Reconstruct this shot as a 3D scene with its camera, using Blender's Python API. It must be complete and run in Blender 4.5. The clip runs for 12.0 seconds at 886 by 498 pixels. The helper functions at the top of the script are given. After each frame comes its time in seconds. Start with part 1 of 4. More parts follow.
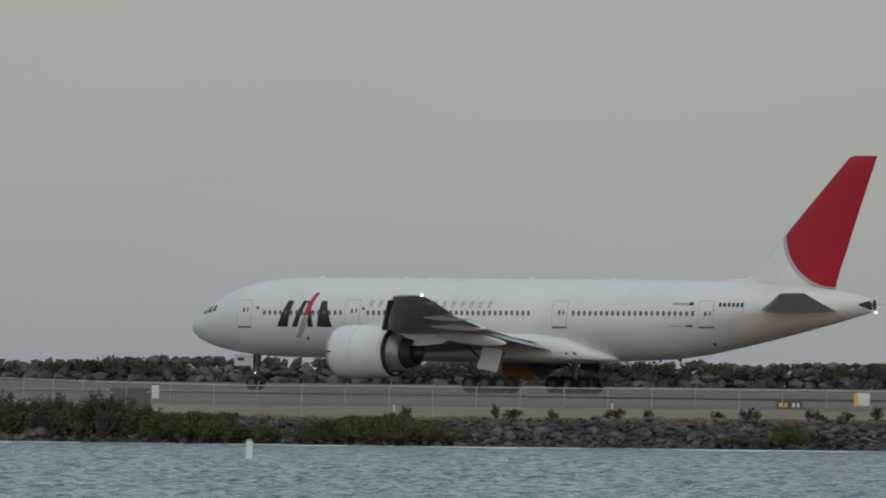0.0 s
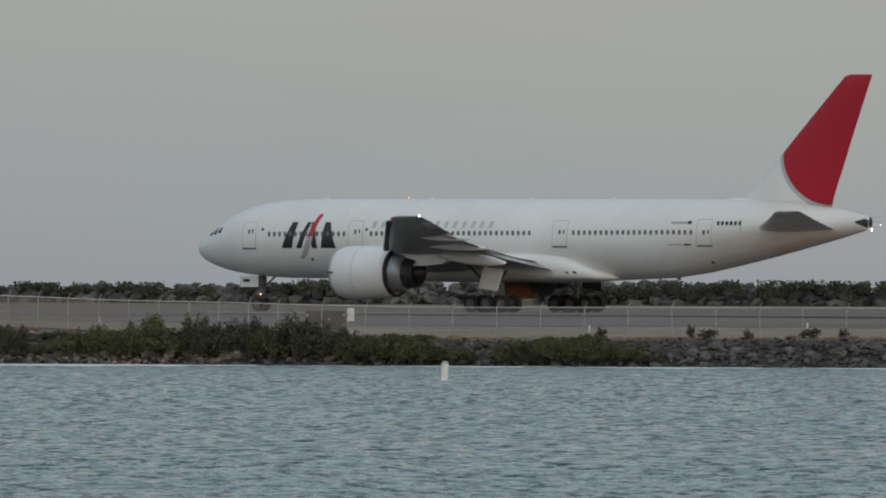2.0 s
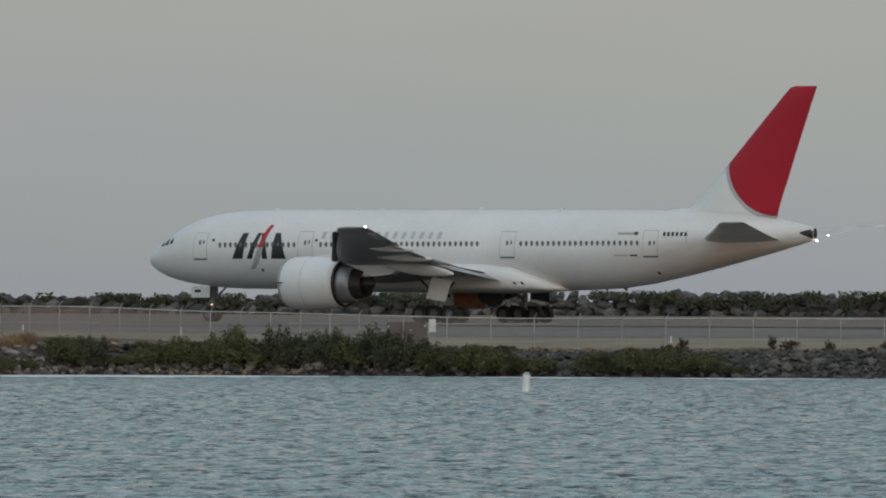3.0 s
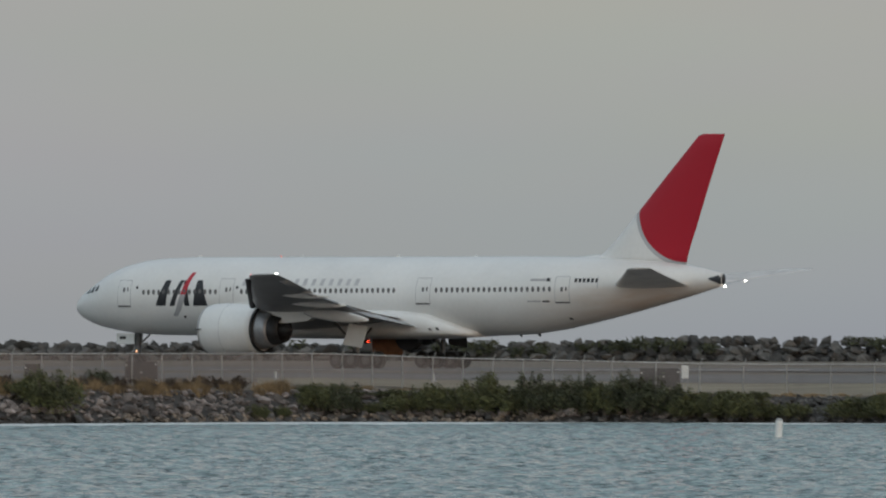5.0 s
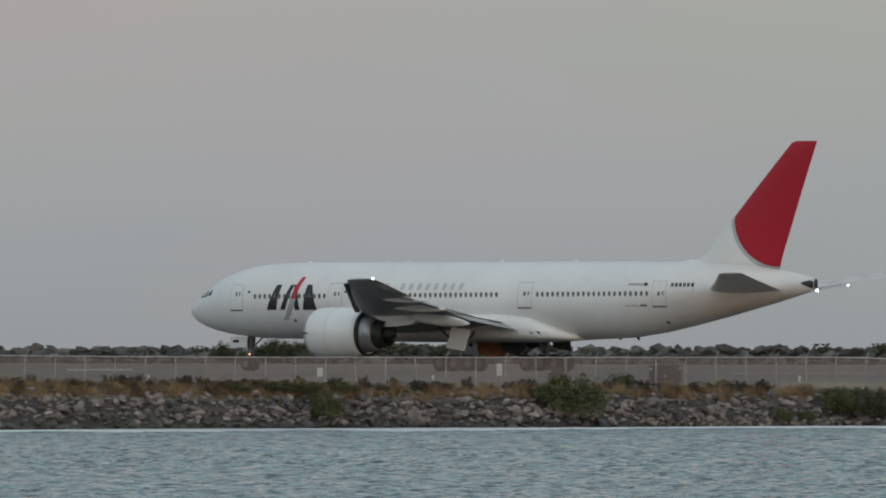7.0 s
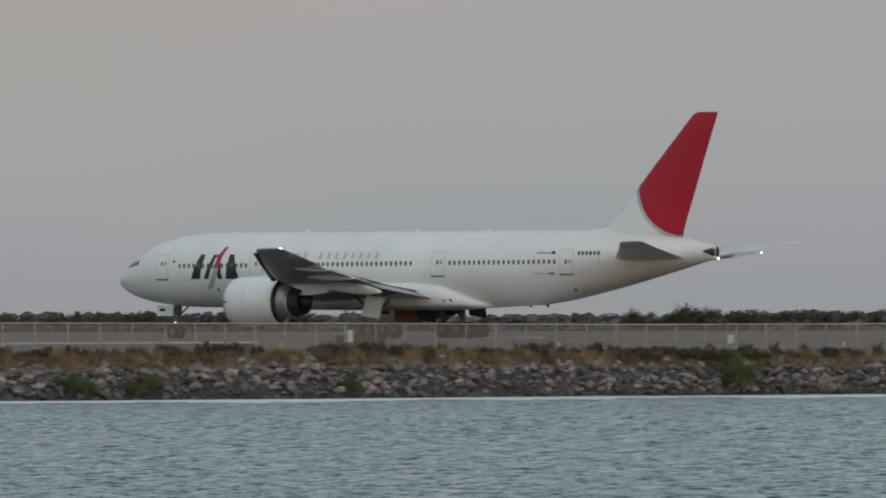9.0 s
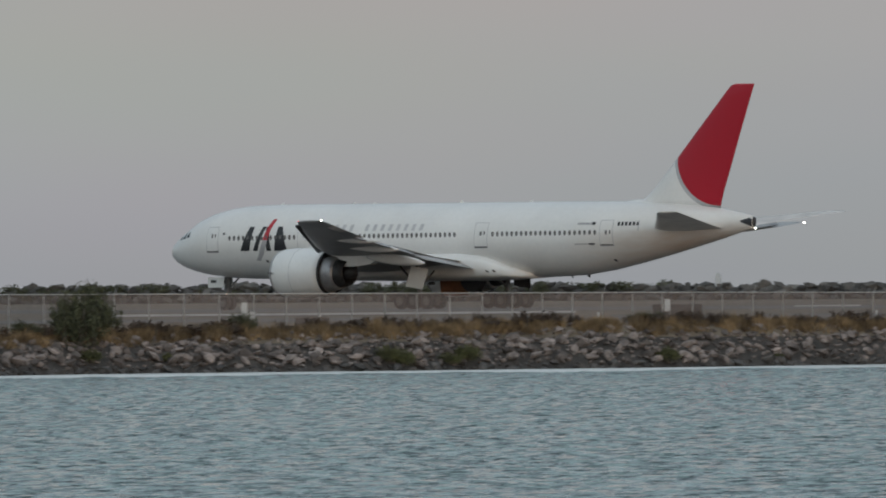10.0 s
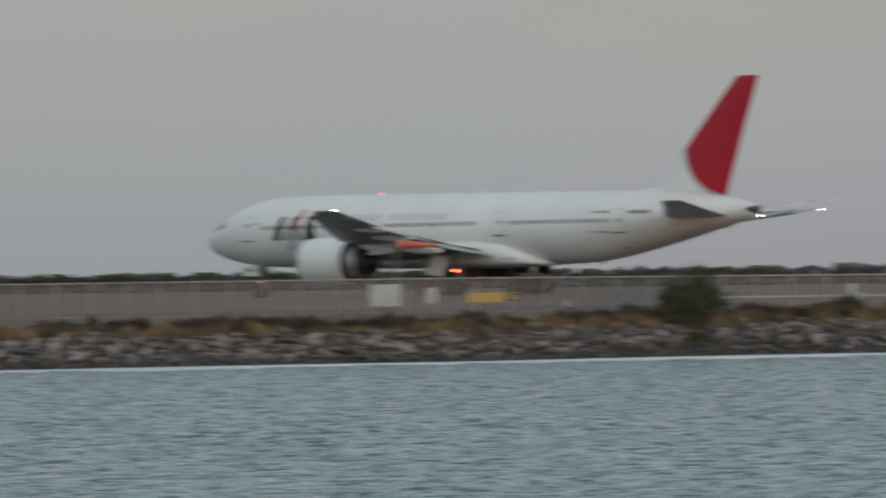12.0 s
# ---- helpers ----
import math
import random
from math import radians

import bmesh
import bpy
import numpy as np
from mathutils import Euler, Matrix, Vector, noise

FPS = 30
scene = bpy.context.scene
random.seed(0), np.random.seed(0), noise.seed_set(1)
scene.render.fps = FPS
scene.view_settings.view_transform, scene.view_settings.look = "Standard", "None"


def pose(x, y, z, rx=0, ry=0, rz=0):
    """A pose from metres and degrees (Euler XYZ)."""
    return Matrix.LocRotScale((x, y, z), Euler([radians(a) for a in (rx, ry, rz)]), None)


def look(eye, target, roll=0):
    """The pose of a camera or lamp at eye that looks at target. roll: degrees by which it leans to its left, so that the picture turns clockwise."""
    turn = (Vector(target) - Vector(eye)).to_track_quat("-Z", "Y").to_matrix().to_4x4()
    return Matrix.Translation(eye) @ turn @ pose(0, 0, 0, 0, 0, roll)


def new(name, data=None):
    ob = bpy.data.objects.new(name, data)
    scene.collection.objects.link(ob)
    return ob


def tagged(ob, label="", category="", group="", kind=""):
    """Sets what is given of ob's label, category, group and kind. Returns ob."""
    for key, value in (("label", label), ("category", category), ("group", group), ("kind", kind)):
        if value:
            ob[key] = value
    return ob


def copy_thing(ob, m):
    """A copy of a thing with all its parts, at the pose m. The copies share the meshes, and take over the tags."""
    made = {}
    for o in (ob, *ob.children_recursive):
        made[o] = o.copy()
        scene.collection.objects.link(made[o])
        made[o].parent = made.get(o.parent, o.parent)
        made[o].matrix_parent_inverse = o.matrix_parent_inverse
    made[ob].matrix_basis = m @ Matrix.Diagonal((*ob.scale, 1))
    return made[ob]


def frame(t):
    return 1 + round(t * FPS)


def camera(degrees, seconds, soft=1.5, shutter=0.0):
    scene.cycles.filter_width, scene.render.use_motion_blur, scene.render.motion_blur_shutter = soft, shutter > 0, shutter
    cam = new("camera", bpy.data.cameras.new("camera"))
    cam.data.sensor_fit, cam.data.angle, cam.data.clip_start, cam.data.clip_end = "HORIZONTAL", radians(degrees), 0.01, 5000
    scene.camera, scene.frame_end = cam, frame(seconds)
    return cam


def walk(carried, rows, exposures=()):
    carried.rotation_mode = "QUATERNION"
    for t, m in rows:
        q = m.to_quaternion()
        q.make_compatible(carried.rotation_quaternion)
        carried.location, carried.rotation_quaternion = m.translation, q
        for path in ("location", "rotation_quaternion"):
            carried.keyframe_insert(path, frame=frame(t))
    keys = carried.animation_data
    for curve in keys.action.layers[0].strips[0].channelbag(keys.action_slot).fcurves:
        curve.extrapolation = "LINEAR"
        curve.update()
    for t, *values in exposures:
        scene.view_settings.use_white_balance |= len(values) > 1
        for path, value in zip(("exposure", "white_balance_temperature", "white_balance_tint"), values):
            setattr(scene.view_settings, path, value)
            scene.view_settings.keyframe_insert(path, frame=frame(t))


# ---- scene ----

# The camera: a long lens on the far side of the lagoon; degrees to the left of +Y, tilt, lean
EYE = (0.0, 0.0, 2.76)
cam = camera(2.803, 12.0, soft=1.9, shutter=0.25)
PANS = [
    (0.0, 0.040, 0.339, 0.588), (0.5, 0.254, 0.235, 0.304), (1.0, 0.494, 0.034, 0.165),
    (1.5, 0.512, 0.072, 0.135), (2.0, 0.654, 0.086, 0.197), (2.5, 0.708, 0.193, 0.213),
    (3.0, 0.912, 0.120, 0.187), (3.2, 0.955, 0.168, 0.129), (4.8, 1.605, 0.197, 0.055),
    (5.0, 1.711, 0.266, 0.034), (5.5, 2.119, 0.366, 0.057), (6.0, 2.520, 0.324, 0.102),
    (6.5, 2.970, 0.184, -0.129), (6.7, 3.142, 0.286, -0.052), (8.3, 4.061, 0.217, -0.096),
    (8.5, 4.167, 0.225, -0.103), (9.0, 4.667, 0.175, -0.184), (9.5, 5.154, 0.147, -0.315),
    (10.0, 5.670, 0.083, -0.449), (10.5, 6.049, 0.081, -0.518), (11.0, 6.338, 0.099, -0.528),
    (11.1, 6.365, 0.098, -0.500), (11.2, 6.300, 0.088, -0.450), (11.4, 6.275, 0.070, -0.360), (11.5, 6.389, 0.056, -0.330),
    (11.6, 6.552, 0.045, -0.430), (11.7, 6.911, 0.038, -0.560), (11.8, 6.979, 0.031, -0.620), (11.9, 7.180, 0.034, -0.700), (12.0, 7.592, 0.045, -0.801),
]


def aim(left, up):
    a, b = radians(left), radians(up)
    return Vector(EYE) + 100 * Vector((-math.sin(a) * math.cos(b), math.cos(a) * math.cos(b), math.sin(b)))


walk(cam, [(t, look(EYE, aim(a, b), c)) for t, a, b, c in PANS])

# ---- light: an overcast evening sky with a faint warm sun low behind the camera ----
SUN_UP, SUN_AZ = radians(6), radians(150)  # azimuth clockwise from +Y
world = bpy.data.worlds.new("evening_sky")
scene.world = world
world.use_nodes = True
wn, wl = world.node_tree.nodes, world.node_tree.links
wn.clear()
w_out = wn.new("ShaderNodeOutputWorld")
w_bg = wn.new("ShaderNodeBackground")
w_sky = wn.new("ShaderNodeTexSky")
w_sky.sky_type, w_sky.sun_disc = "NISHITA", False
w_sky.sun_elevation, w_sky.sun_rotation = SUN_UP, SUN_AZ
w_dim = wn.new("ShaderNodeVectorMath")
w_dim.operation = "SCALE"
w_dim.inputs["Scale"].default_value = 0.08
w_tc = wn.new("ShaderNodeTexCoord")
w_sep = wn.new("ShaderNodeSeparateXYZ")
w_ramp = wn.new("ShaderNodeValToRGB")
w_noise = wn.new("ShaderNodeTexNoise")
w_noise.inputs["Scale"].default_value = 14
w_noise.inputs["Detail"].default_value = 3
w_map = wn.new("ShaderNodeMapping")
w_map.inputs["Scale"].default_value = (1, 1, 4)
w_mix = wn.new("ShaderNodeMixRGB")
w_mix.inputs[0].default_value = 0.88
w_cloud = wn.new("ShaderNodeMixRGB")
w_cloud.blend_type = "MULTIPLY"
w_cloud.inputs[0].default_value = 0.18
SKY = [(0.0, (0.325, 0.355, 0.38)), (0.006, (0.365, 0.39, 0.40)), (0.014, (0.392, 0.402, 0.398)),
       (0.024, (0.42, 0.405, 0.395)), (0.06, (0.35, 0.37, 0.39)), (0.16, (0.30, 0.38, 0.435)), (0.5, (0.36, 0.43, 0.49)), (1.0, (0.44, 0.51, 0.59))]
r = w_ramp.color_ramp
while len(r.elements) < len(SKY):
    r.elements.new(0.5)
for e, (p, c) in zip(r.elements, SKY):
    e.position, e.color = p, (*c, 1)
wl.new(w_tc.outputs["Generated"], w_sep.inputs[0])
wl.new(w_sep.outputs["Z"], w_ramp.inputs[0])
wl.new(w_tc.outputs["Generated"], w_map.inputs[0])
wl.new(w_map.outputs[0], w_noise.inputs["Vector"])
wl.new(w_ramp.outputs[0], w_cloud.inputs[1])
wl.new(w_noise.outputs["Color"], w_cloud.inputs[2])
w_cloud.blend_type = "SOFT_LIGHT"
wl.new(w_sky.outputs[0], w_dim.inputs[0])
wl.new(w_dim.outputs[0], w_mix.inputs[1])
wl.new(w_cloud.outputs[0], w_mix.inputs[2])
# the western half of the sky, behind the camera, is the bright one
w_west = wn.new("ShaderNodeMapRange")
w_west.interpolation_type = "SMOOTHSTEP"
w_west.inputs["From Min"].default_value, w_west.inputs["From Max"].default_value = 0.5, -0.9
w_west.inputs["To Min"].default_value, w_west.inputs["To Max"].default_value = 0.0, 1.0
w_glow = wn.new("ShaderNodeMixRGB")
w_glow.blend_type = "MULTIPLY"
w_glow.inputs[2].default_value = (2.35, 2.24, 2.1, 1)
wl.new(w_sep.outputs["Y"], w_west.inputs[0])
wl.new(w_west.outputs[0], w_glow.inputs[0])
wl.new(w_mix.outputs[0], w_glow.inputs[1])
wl.new(w_glow.outputs[0], w_bg.inputs[0])
wl.new(w_bg.outputs[0], w_out.inputs[0])
w_bg.inputs[1].default_value = 1.0

sun = new("sun", bpy.data.lights.new("sun", "SUN"))
sun.data.energy, sun.data.angle, sun.data.color = 0.32, radians(14), (1.0, 0.68, 0.45)
sun.matrix_world = look((0, 0, 0), (-math.sin(SUN_AZ) * math.cos(SUN_UP), -math.cos(SUN_AZ) * math.cos(SUN_UP), -math.sin(SUN_UP)))
scene.view_settings.exposure = 0.0


# ---- materials ----
def mat(name, color, rough=0.6, metal=0.0, var=0.15, scale=3.0, fine=40.0, bump=0.0, bump_scale=20.0, second=None, island=0.0, per_object=0.0, coat=0.0):
    """A surface with variation at two scales, optional second colour, relief and piece-to-piece change."""
    m = bpy.data.materials.new(name)
    m.use_nodes = True
    n, l = m.node_tree.nodes, m.node_tree.links
    b = n["Principled BSDF"]
    b.inputs["Roughness"].default_value, b.inputs["Metallic"].default_value = rough, metal
    b.inputs["Coat Weight"].default_value = coat
    tc = n.new("ShaderNodeTexCoord")
    big, small = n.new("ShaderNodeTexNoise"), n.new("ShaderNodeTexNoise")
    big.inputs["Scale"].default_value, small.inputs["Scale"].default_value = scale, fine
    big.inputs["Detail"].default_value, small.inputs["Detail"].default_value = 4, 3
    for t in (big, small):
        l.new(tc.outputs["Object"], t.inputs["Vector"])
    add = n.new("ShaderNodeMath")
    add.operation = "ADD"
    half = n.new("ShaderNodeMath")
    half.operation = "MULTIPLY"
    half.inputs[1].default_value = 0.5
    l.new(small.outputs[0], half.inputs[0])
    l.new(big.outputs[0], add.inputs[0])
    l.new(half.outputs[0], add.inputs[1])
    ramp = n.new("ShaderNodeValToRGB")
    lo = [max(0, c * (1 - 2 * var)) for c in color]
    hi = second or [min(1, c * (1 + 2 * var)) for c in color]
    ramp.color_ramp.elements[0].position, ramp.color_ramp.elements[1].position = 0.5, 1.0
    ramp.color_ramp.elements[0].color, ramp.color_ramp.elements[1].color = (*lo, 1), (*hi, 1)
    l.new(add.outputs[0], ramp.inputs[0])
    out = ramp.outputs[0]
    for amount, source in ((island, "geo"), (per_object, "obj")):
        if amount:
            src = n.new("ShaderNodeNewGeometry" if source == "geo" else "ShaderNodeObjectInfo")
            mr = n.new("ShaderNodeMapRange")
            mr.inputs["To Min"].default_value, mr.inputs["To Max"].default_value = 1 - amount, 1 + amount
            l.new(src.outputs["Random Per Island" if source == "geo" else "Random"], mr.inputs[0])
            sc = n.new("ShaderNodeVectorMath")
            sc.operation = "SCALE"
            l.new(out, sc.inputs[0])
            l.new(mr.outputs[0], sc.inputs["Scale"])
            out = sc.outputs[0]
    l.new(out, b.inputs["Base Color"])
    if bump:
        bt, bn = n.new("ShaderNodeTexNoise"), n.new("ShaderNodeBump")
        bt.inputs["Scale"].default_value, bt.inputs["Detail"].default_value = bump_scale, 5
        l.new(tc.outputs["Object"], bt.inputs["Vector"])
        bn.inputs["Distance"].default_value = bump
        l.new(bt.outputs[0], bn.inputs["Height"])
        l.new(bn.outputs[0], b.inputs["Normal"])
    return m


def glow(name, color, strength):
    m = bpy.data.materials.new(name)
    m.use_nodes = True
    b = m.node_tree.nodes["Principled BSDF"]
    b.inputs["Base Color"].default_value = (*color, 1)
    b.inputs["Emission Color"].default_value = (*color, 1)
    b.inputs["Emission Strength"].default_value = strength
    return m


def water_material(name="lagoon_water", deep=(0.012, 0.034, 0.036, 1), pale=(0.262, 0.355, 0.345, 1)):
    m = bpy.data.materials.new(name)
    m.use_nodes = True
    n, l = m.node_tree.nodes, m.node_tree.links
    b = n["Principled BSDF"]
    b.inputs["Roughness"].default_value = 0.1
    b.inputs["IOR"].default_value = 1.33
    tc = n.new("ShaderNodeTexCoord")
    # ripples: the surface leans this way and that at several scales
    mr, rip, mid, lean, geo, add, unit = (n.new("ShaderNode" + k) for k in ("Mapping", "TexNoise", "VectorMath", "VectorMath", "NewGeometry", "VectorMath", "VectorMath"))
    mr.inputs["Scale"].default_value = (1.6, 0.42, 1)
    rip.inputs["Scale"].default_value, rip.inputs["Detail"].default_value, rip.inputs["Roughness"].default_value = 1.0, 5, 0.66
    mid.operation, lean.operation, add.operation, unit.operation = "SUBTRACT", "MULTIPLY", "ADD", "NORMALIZE"
    mid.inputs[1].default_value = (0.5, 0.57, 0.5)
    lean.inputs[1].default_value = (1.2, 2.3, 0)
    l.new(tc.outputs["Object"], mr.inputs[0])
    l.new(mr.outputs[0], rip.inputs["Vector"])
    l.new(rip.outputs["Color"], mid.inputs[0])
    l.new(mid.outputs[0], lean.inputs[0])
    l.new(geo.outputs["Normal"], add.inputs[0])
    l.new(lean.outputs[0], add.inputs[1])
    l.new(add.outputs[0], unit.inputs[0])
    l.new(unit.outputs[0], b.inputs["Normal"])
    # dark wave faces and bright crests put into the colour, drawn out along Y
    big, ramp, mp = n.new("ShaderNodeTexNoise"), n.new("ShaderNodeValToRGB"), n.new("ShaderNodeMapping")
    mp.inputs["Scale"].default_value = (0.98, 0.29, 1)
    big.inputs["Scale"].default_value, big.inputs["Detail"].default_value, big.inputs["Roughness"].default_value = 1.0, 5, 0.65
    l.new(tc.outputs["Object"], mp.inputs[0])
    l.new(mp.outputs[0], big.inputs["Vector"])
    ramp.color_ramp.elements[0].color, ramp.color_ramp.elements[1].color = deep, pale
    ramp.color_ramp.elements[0].position, ramp.color_ramp.elements[1].position = 0.425, 0.565
    l.new(big.outputs[0], ramp.inputs[0])
    l.new(ramp.outputs[0], b.inputs["Base Color"])
    return m


WHITE = mat("white_aircraft_paint", (0.69, 0.688, 0.672), 0.34, var=0.03, scale=0.25, fine=3, coat=0.3)
M_WATER = water_material()
# pale band of the lagoon along the water's edge
M_SHORE_BAND = mat("pale_shore_band", (0.57, 0.59, 0.575), 0.75, var=0.12, scale=0.05, fine=0.4)
M_SOIL = mat("dry_soil", (0.135, 0.104, 0.078), 0.95, var=0.25, scale=0.05, fine=1.2, bump=0.05, bump_scale=3, second=(0.185, 0.15, 0.108))
M_ASPHALT = mat("runway_asphalt", (0.105, 0.10, 0.095), 0.9, var=0.2, scale=0.03, fine=0.5)
M_VERGE = mat("straw_coloured_verge", (0.21, 0.175, 0.11), 0.95, var=0.22, scale=0.12, fine=1.5, second=(0.29, 0.25, 0.16))
M_CONCRETE = mat("pale_concrete", (0.42, 0.40, 0.37), 0.85, var=0.1, scale=0.1, fine=1.0)
M_ROCK = mat("bank_rock", (0.160, 0.135, 0.123), 0.92, var=0.34, scale=0.8, fine=7, bump=0.05, bump_scale=5, island=0.55)
M_ROCK_P = mat("bank_boulder", (0.160, 0.135, 0.123), 0.92, var=0.3, scale=1.4, fine=9, bump=0.05, bump_scale=5, per_object=0.6)
M_PALE = mat("pale_tan_stone", (0.20, 0.160, 0.125), 0.9, var=0.3, scale=1.2, fine=8, bump=0.04, bump_scale=6, island=0.5)
M_ROCK_WET = mat("wet_tidal_rock", (0.055, 0.050, 0.046), 0.55, var=0.3, scale=1.0, fine=8, bump=0.05, bump_scale=5, island=0.4)
# soil seen between boulders; the shade of those gaps is put into its colour
M_DARK_GAPS = mat("dark_rubble", (0.045, 0.040, 0.036), 0.95, var=0.3, scale=1.0, fine=6, bump=0.08, bump_scale=4)
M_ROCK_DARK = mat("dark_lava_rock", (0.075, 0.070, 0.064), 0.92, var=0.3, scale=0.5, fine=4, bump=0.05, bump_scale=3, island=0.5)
M_LEAF = mat("shrub_leaf", (0.074, 0.079, 0.031), 0.85, var=0.35, scale=1.3, fine=5, second=(0.134, 0.138, 0.052), island=0.15)
M_LEAF_DARK = mat("dark_leaf", (0.056, 0.063, 0.032), 0.85, var=0.3, scale=1.5, fine=6, second=(0.082, 0.088, 0.042), island=0.18)
M_LEAF_DRY = mat("dead_brown_leaf", (0.055, 0.036, 0.025), 0.8, var=0.3, scale=1.2, fine=6, island=0.4)
M_BARK = mat("grey_bark", (0.10, 0.085, 0.07), 0.9, var=0.25, scale=3, fine=20)
M_STRAW = mat("dry_grass", (0.13, 0.080, 0.042), 0.85, var=0.36, scale=0.5, fine=2.5, second=(0.36, 0.245, 0.125), island=0.35)
M_GALV = mat("galvanised_steel", (0.33, 0.325, 0.315), 0.5, metal=0.3, var=0.1, scale=2, fine=15)
M_RAIL = mat("pale_zinc_rail", (0.50, 0.49, 0.475), 0.5, metal=0.2, var=0.1, scale=2, fine=15)
# concrete paled towards the sky: distance haze put into its colour
M_HAZE = mat("hazy_grey_concrete", (0.44, 0.45, 0.46), 0.9, var=0.05, scale=2, fine=12)
M_PANEL = mat("white_sign_panel", (0.72, 0.72, 0.70), 0.5, var=0.06, scale=2, fine=12)
M_CABINET = mat("dark_cabinet_paint", (0.018, 0.016, 0.015), 0.6, var=0.2, scale=2, fine=12)
M_YELLOW = mat("yellow_sign_face", (0.75, 0.45, 0.02), 0.5, var=0.08, scale=2, fine=12)
M_BLACK = mat("black_sign_face", (0.012, 0.012, 0.012), 0.5, var=0.1, scale=2, fine=12)
M_ORANGE = mat("orange_windsock_cloth", (0.55, 0.14, 0.085), 0.8, var=0.12, scale=2, fine=20)


def chain_link(name, color, thin, dense):
    """Steel mesh that lets most of the view through."""
    m = bpy.data.materials.new(name)
    m.use_nodes = True
    n, l = m.node_tree.nodes, m.node_tree.links
    b, o = n["Principled BSDF"], n["Material Output"]
    b.inputs["Base Color"].default_value = (*color, 1)
    b.inputs["Roughness"].default_value = 0.7
    tr, mx, tx, mr, tc = (n.new(k) for k in ("ShaderNodeBsdfTransparent", "ShaderNodeMixShader", "ShaderNodeTexNoise", "ShaderNodeMapRange", "ShaderNodeTexCoord"))
    tx.inputs["Scale"].default_value = 0.6
    mr.inputs["To Min"].default_value, mr.inputs["To Max"].default_value = thin, dense
    l.new(tc.outputs["Object"], tx.inputs["Vector"])
    l.new(tx.outputs[0], mr.inputs[0])
    l.new(mr.outputs[0], mx.inputs[0])
    l.new(tr.outputs[0], mx.inputs[1])
    l.new(b.outputs[0], mx.inputs[2])
    l.new(mx.outputs[0], o.inputs["Surface"])
    return m


M_MESH = chain_link("chain_link_mesh", (0.27, 0.235, 0.225), 0.24, 0.44)
M_MESH_OLD = chain_link("rusty_chain_link_mesh", (0.245, 0.20, 0.185), 0.34, 0.58)


# ---- helpers for building ----
def mesh_of(name, bm, material, smooth=False):
    me = bpy.data.meshes.new(name)
    bm.to_mesh(me)
    bm.free()
    for m in (material if isinstance(material, (list, tuple)) else [material]):
        me.materials.append(m)
    if smooth:
        me.polygons.foreach_set("use_smooth", [True] * len(me.polygons))
    return me


def part(name, bm, material, parent, label="", smooth=False):
    ob = new(name, mesh_of(name, bm, material, smooth))
    ob.parent = parent
    return tagged(ob, label)


def thing(name, label, category, group="", kind="", at=None):
    ob = new(name)
    if at:
        ob.matrix_basis = at
    return tagged(ob, label, category, group, kind)


def polar(left, d, z=0.0):
    a = radians(left)
    return Vector((-d * math.sin(a), d * math.cos(a), z))


def lerp_table(table, x):
    for (x0, *a), (x1, *b) in zip(table, table[1:]):
        if x <= x1:
            u = max(0.0, (x - x0) / (x1 - x0))
            u = u * u * (3 - 2 * u) * 0.5 + u * 0.5
            return [p + (q - p) * u for p, q in zip(a, b)]
    return list(table[-1][1:])


def box_bm(size, at=(0, 0, 0), bevel=0.0):
    bm = bmesh.new()
    bmesh.ops.create_cube(bm, size=1, matrix=Matrix.Translation(at) @ Matrix.Diagonal((*size, 1)))
    if bevel:
        bmesh.ops.bevel(bm, geom=bm.edges[:], offset=bevel, segments=2, affect="EDGES")
    return bm


def tube_bm(p, q, r0, r1=None, n=12, bm=None):
    bm = bm or bmesh.new()
    p, q = Vector(p), Vector(q)
    turn = (q - p).to_track_quat("Z", "Y").to_matrix().to_4x4()
    bmesh.ops.create_cone(bm, cap_ends=True, segments=n, radius1=r0, radius2=r0 if r1 is None else r1, depth=(q - p).length,
                          matrix=Matrix.Translation((p + q) / 2) @ turn)
    return bm


def loft(rings, close_ends=True):
    """Joins equal rings of points into one skin."""
    bm = bmesh.new()
    made = [[bm.verts.new(p) for p in ring] for ring in rings]
    k = len(rings[0])
    for a, b in zip(made, made[1:]):
        for i in range(k):
            bm.faces.new((a[i], a[(i + 1) % k], b[(i + 1) % k], b[i]))
    if close_ends:
        bm.faces.new(made[0][::-1])
        bm.faces.new(made[-1])
    bmesh.ops.recalc_face_normals(bm, faces=bm.faces[:])
    return bm


# ---- ground: water, land, runway ----
WATER_Z = -2.95
SHORE = [(-4.0, 1125), (0.04, 1146), (0.7, 1154), (2.1, 1162), (3.1, 1136), (4.06, 1122), (5.15, 1096), (6.05, 1083), (6.6, 1078), (7.6, 1047), (10.0, 1010), (13.0, 990)]
PSI = 35.12  # the runway runs away to the left
RUN = Vector((-math.cos(radians(PSI)), math.sin(radians(PSI)), 0))
PORT = Vector((-math.sin(radians(PSI)), -math.cos(radians(PSI)), 0))
NOSE0 = Vector((-20.04, 1389.44, 0))


def shore(left):
    return lerp_table(SHORE, left)[0]


CREST = [(-4, -1.1), (-1, -1.1), (0.7, -1.27), (2.1, -0.87), (3.14, -0.76), (4.06, -0.56), (5.15, -0.33), (6.05, -0.60), (6.6, -0.72), (7.6, -0.98), (13, -1.0)]
RAIL = [(-4, 0.80), (0.0, 0.79), (0.7, 0.74), (1.6, 1.09), (2.1, 1.42), (3.14, 1.43), (4.06, 1.45), (5.15, 1.62), (6.05, 1.70), (6.6, 1.75), (7.6, 1.87), (13, 1.9)]
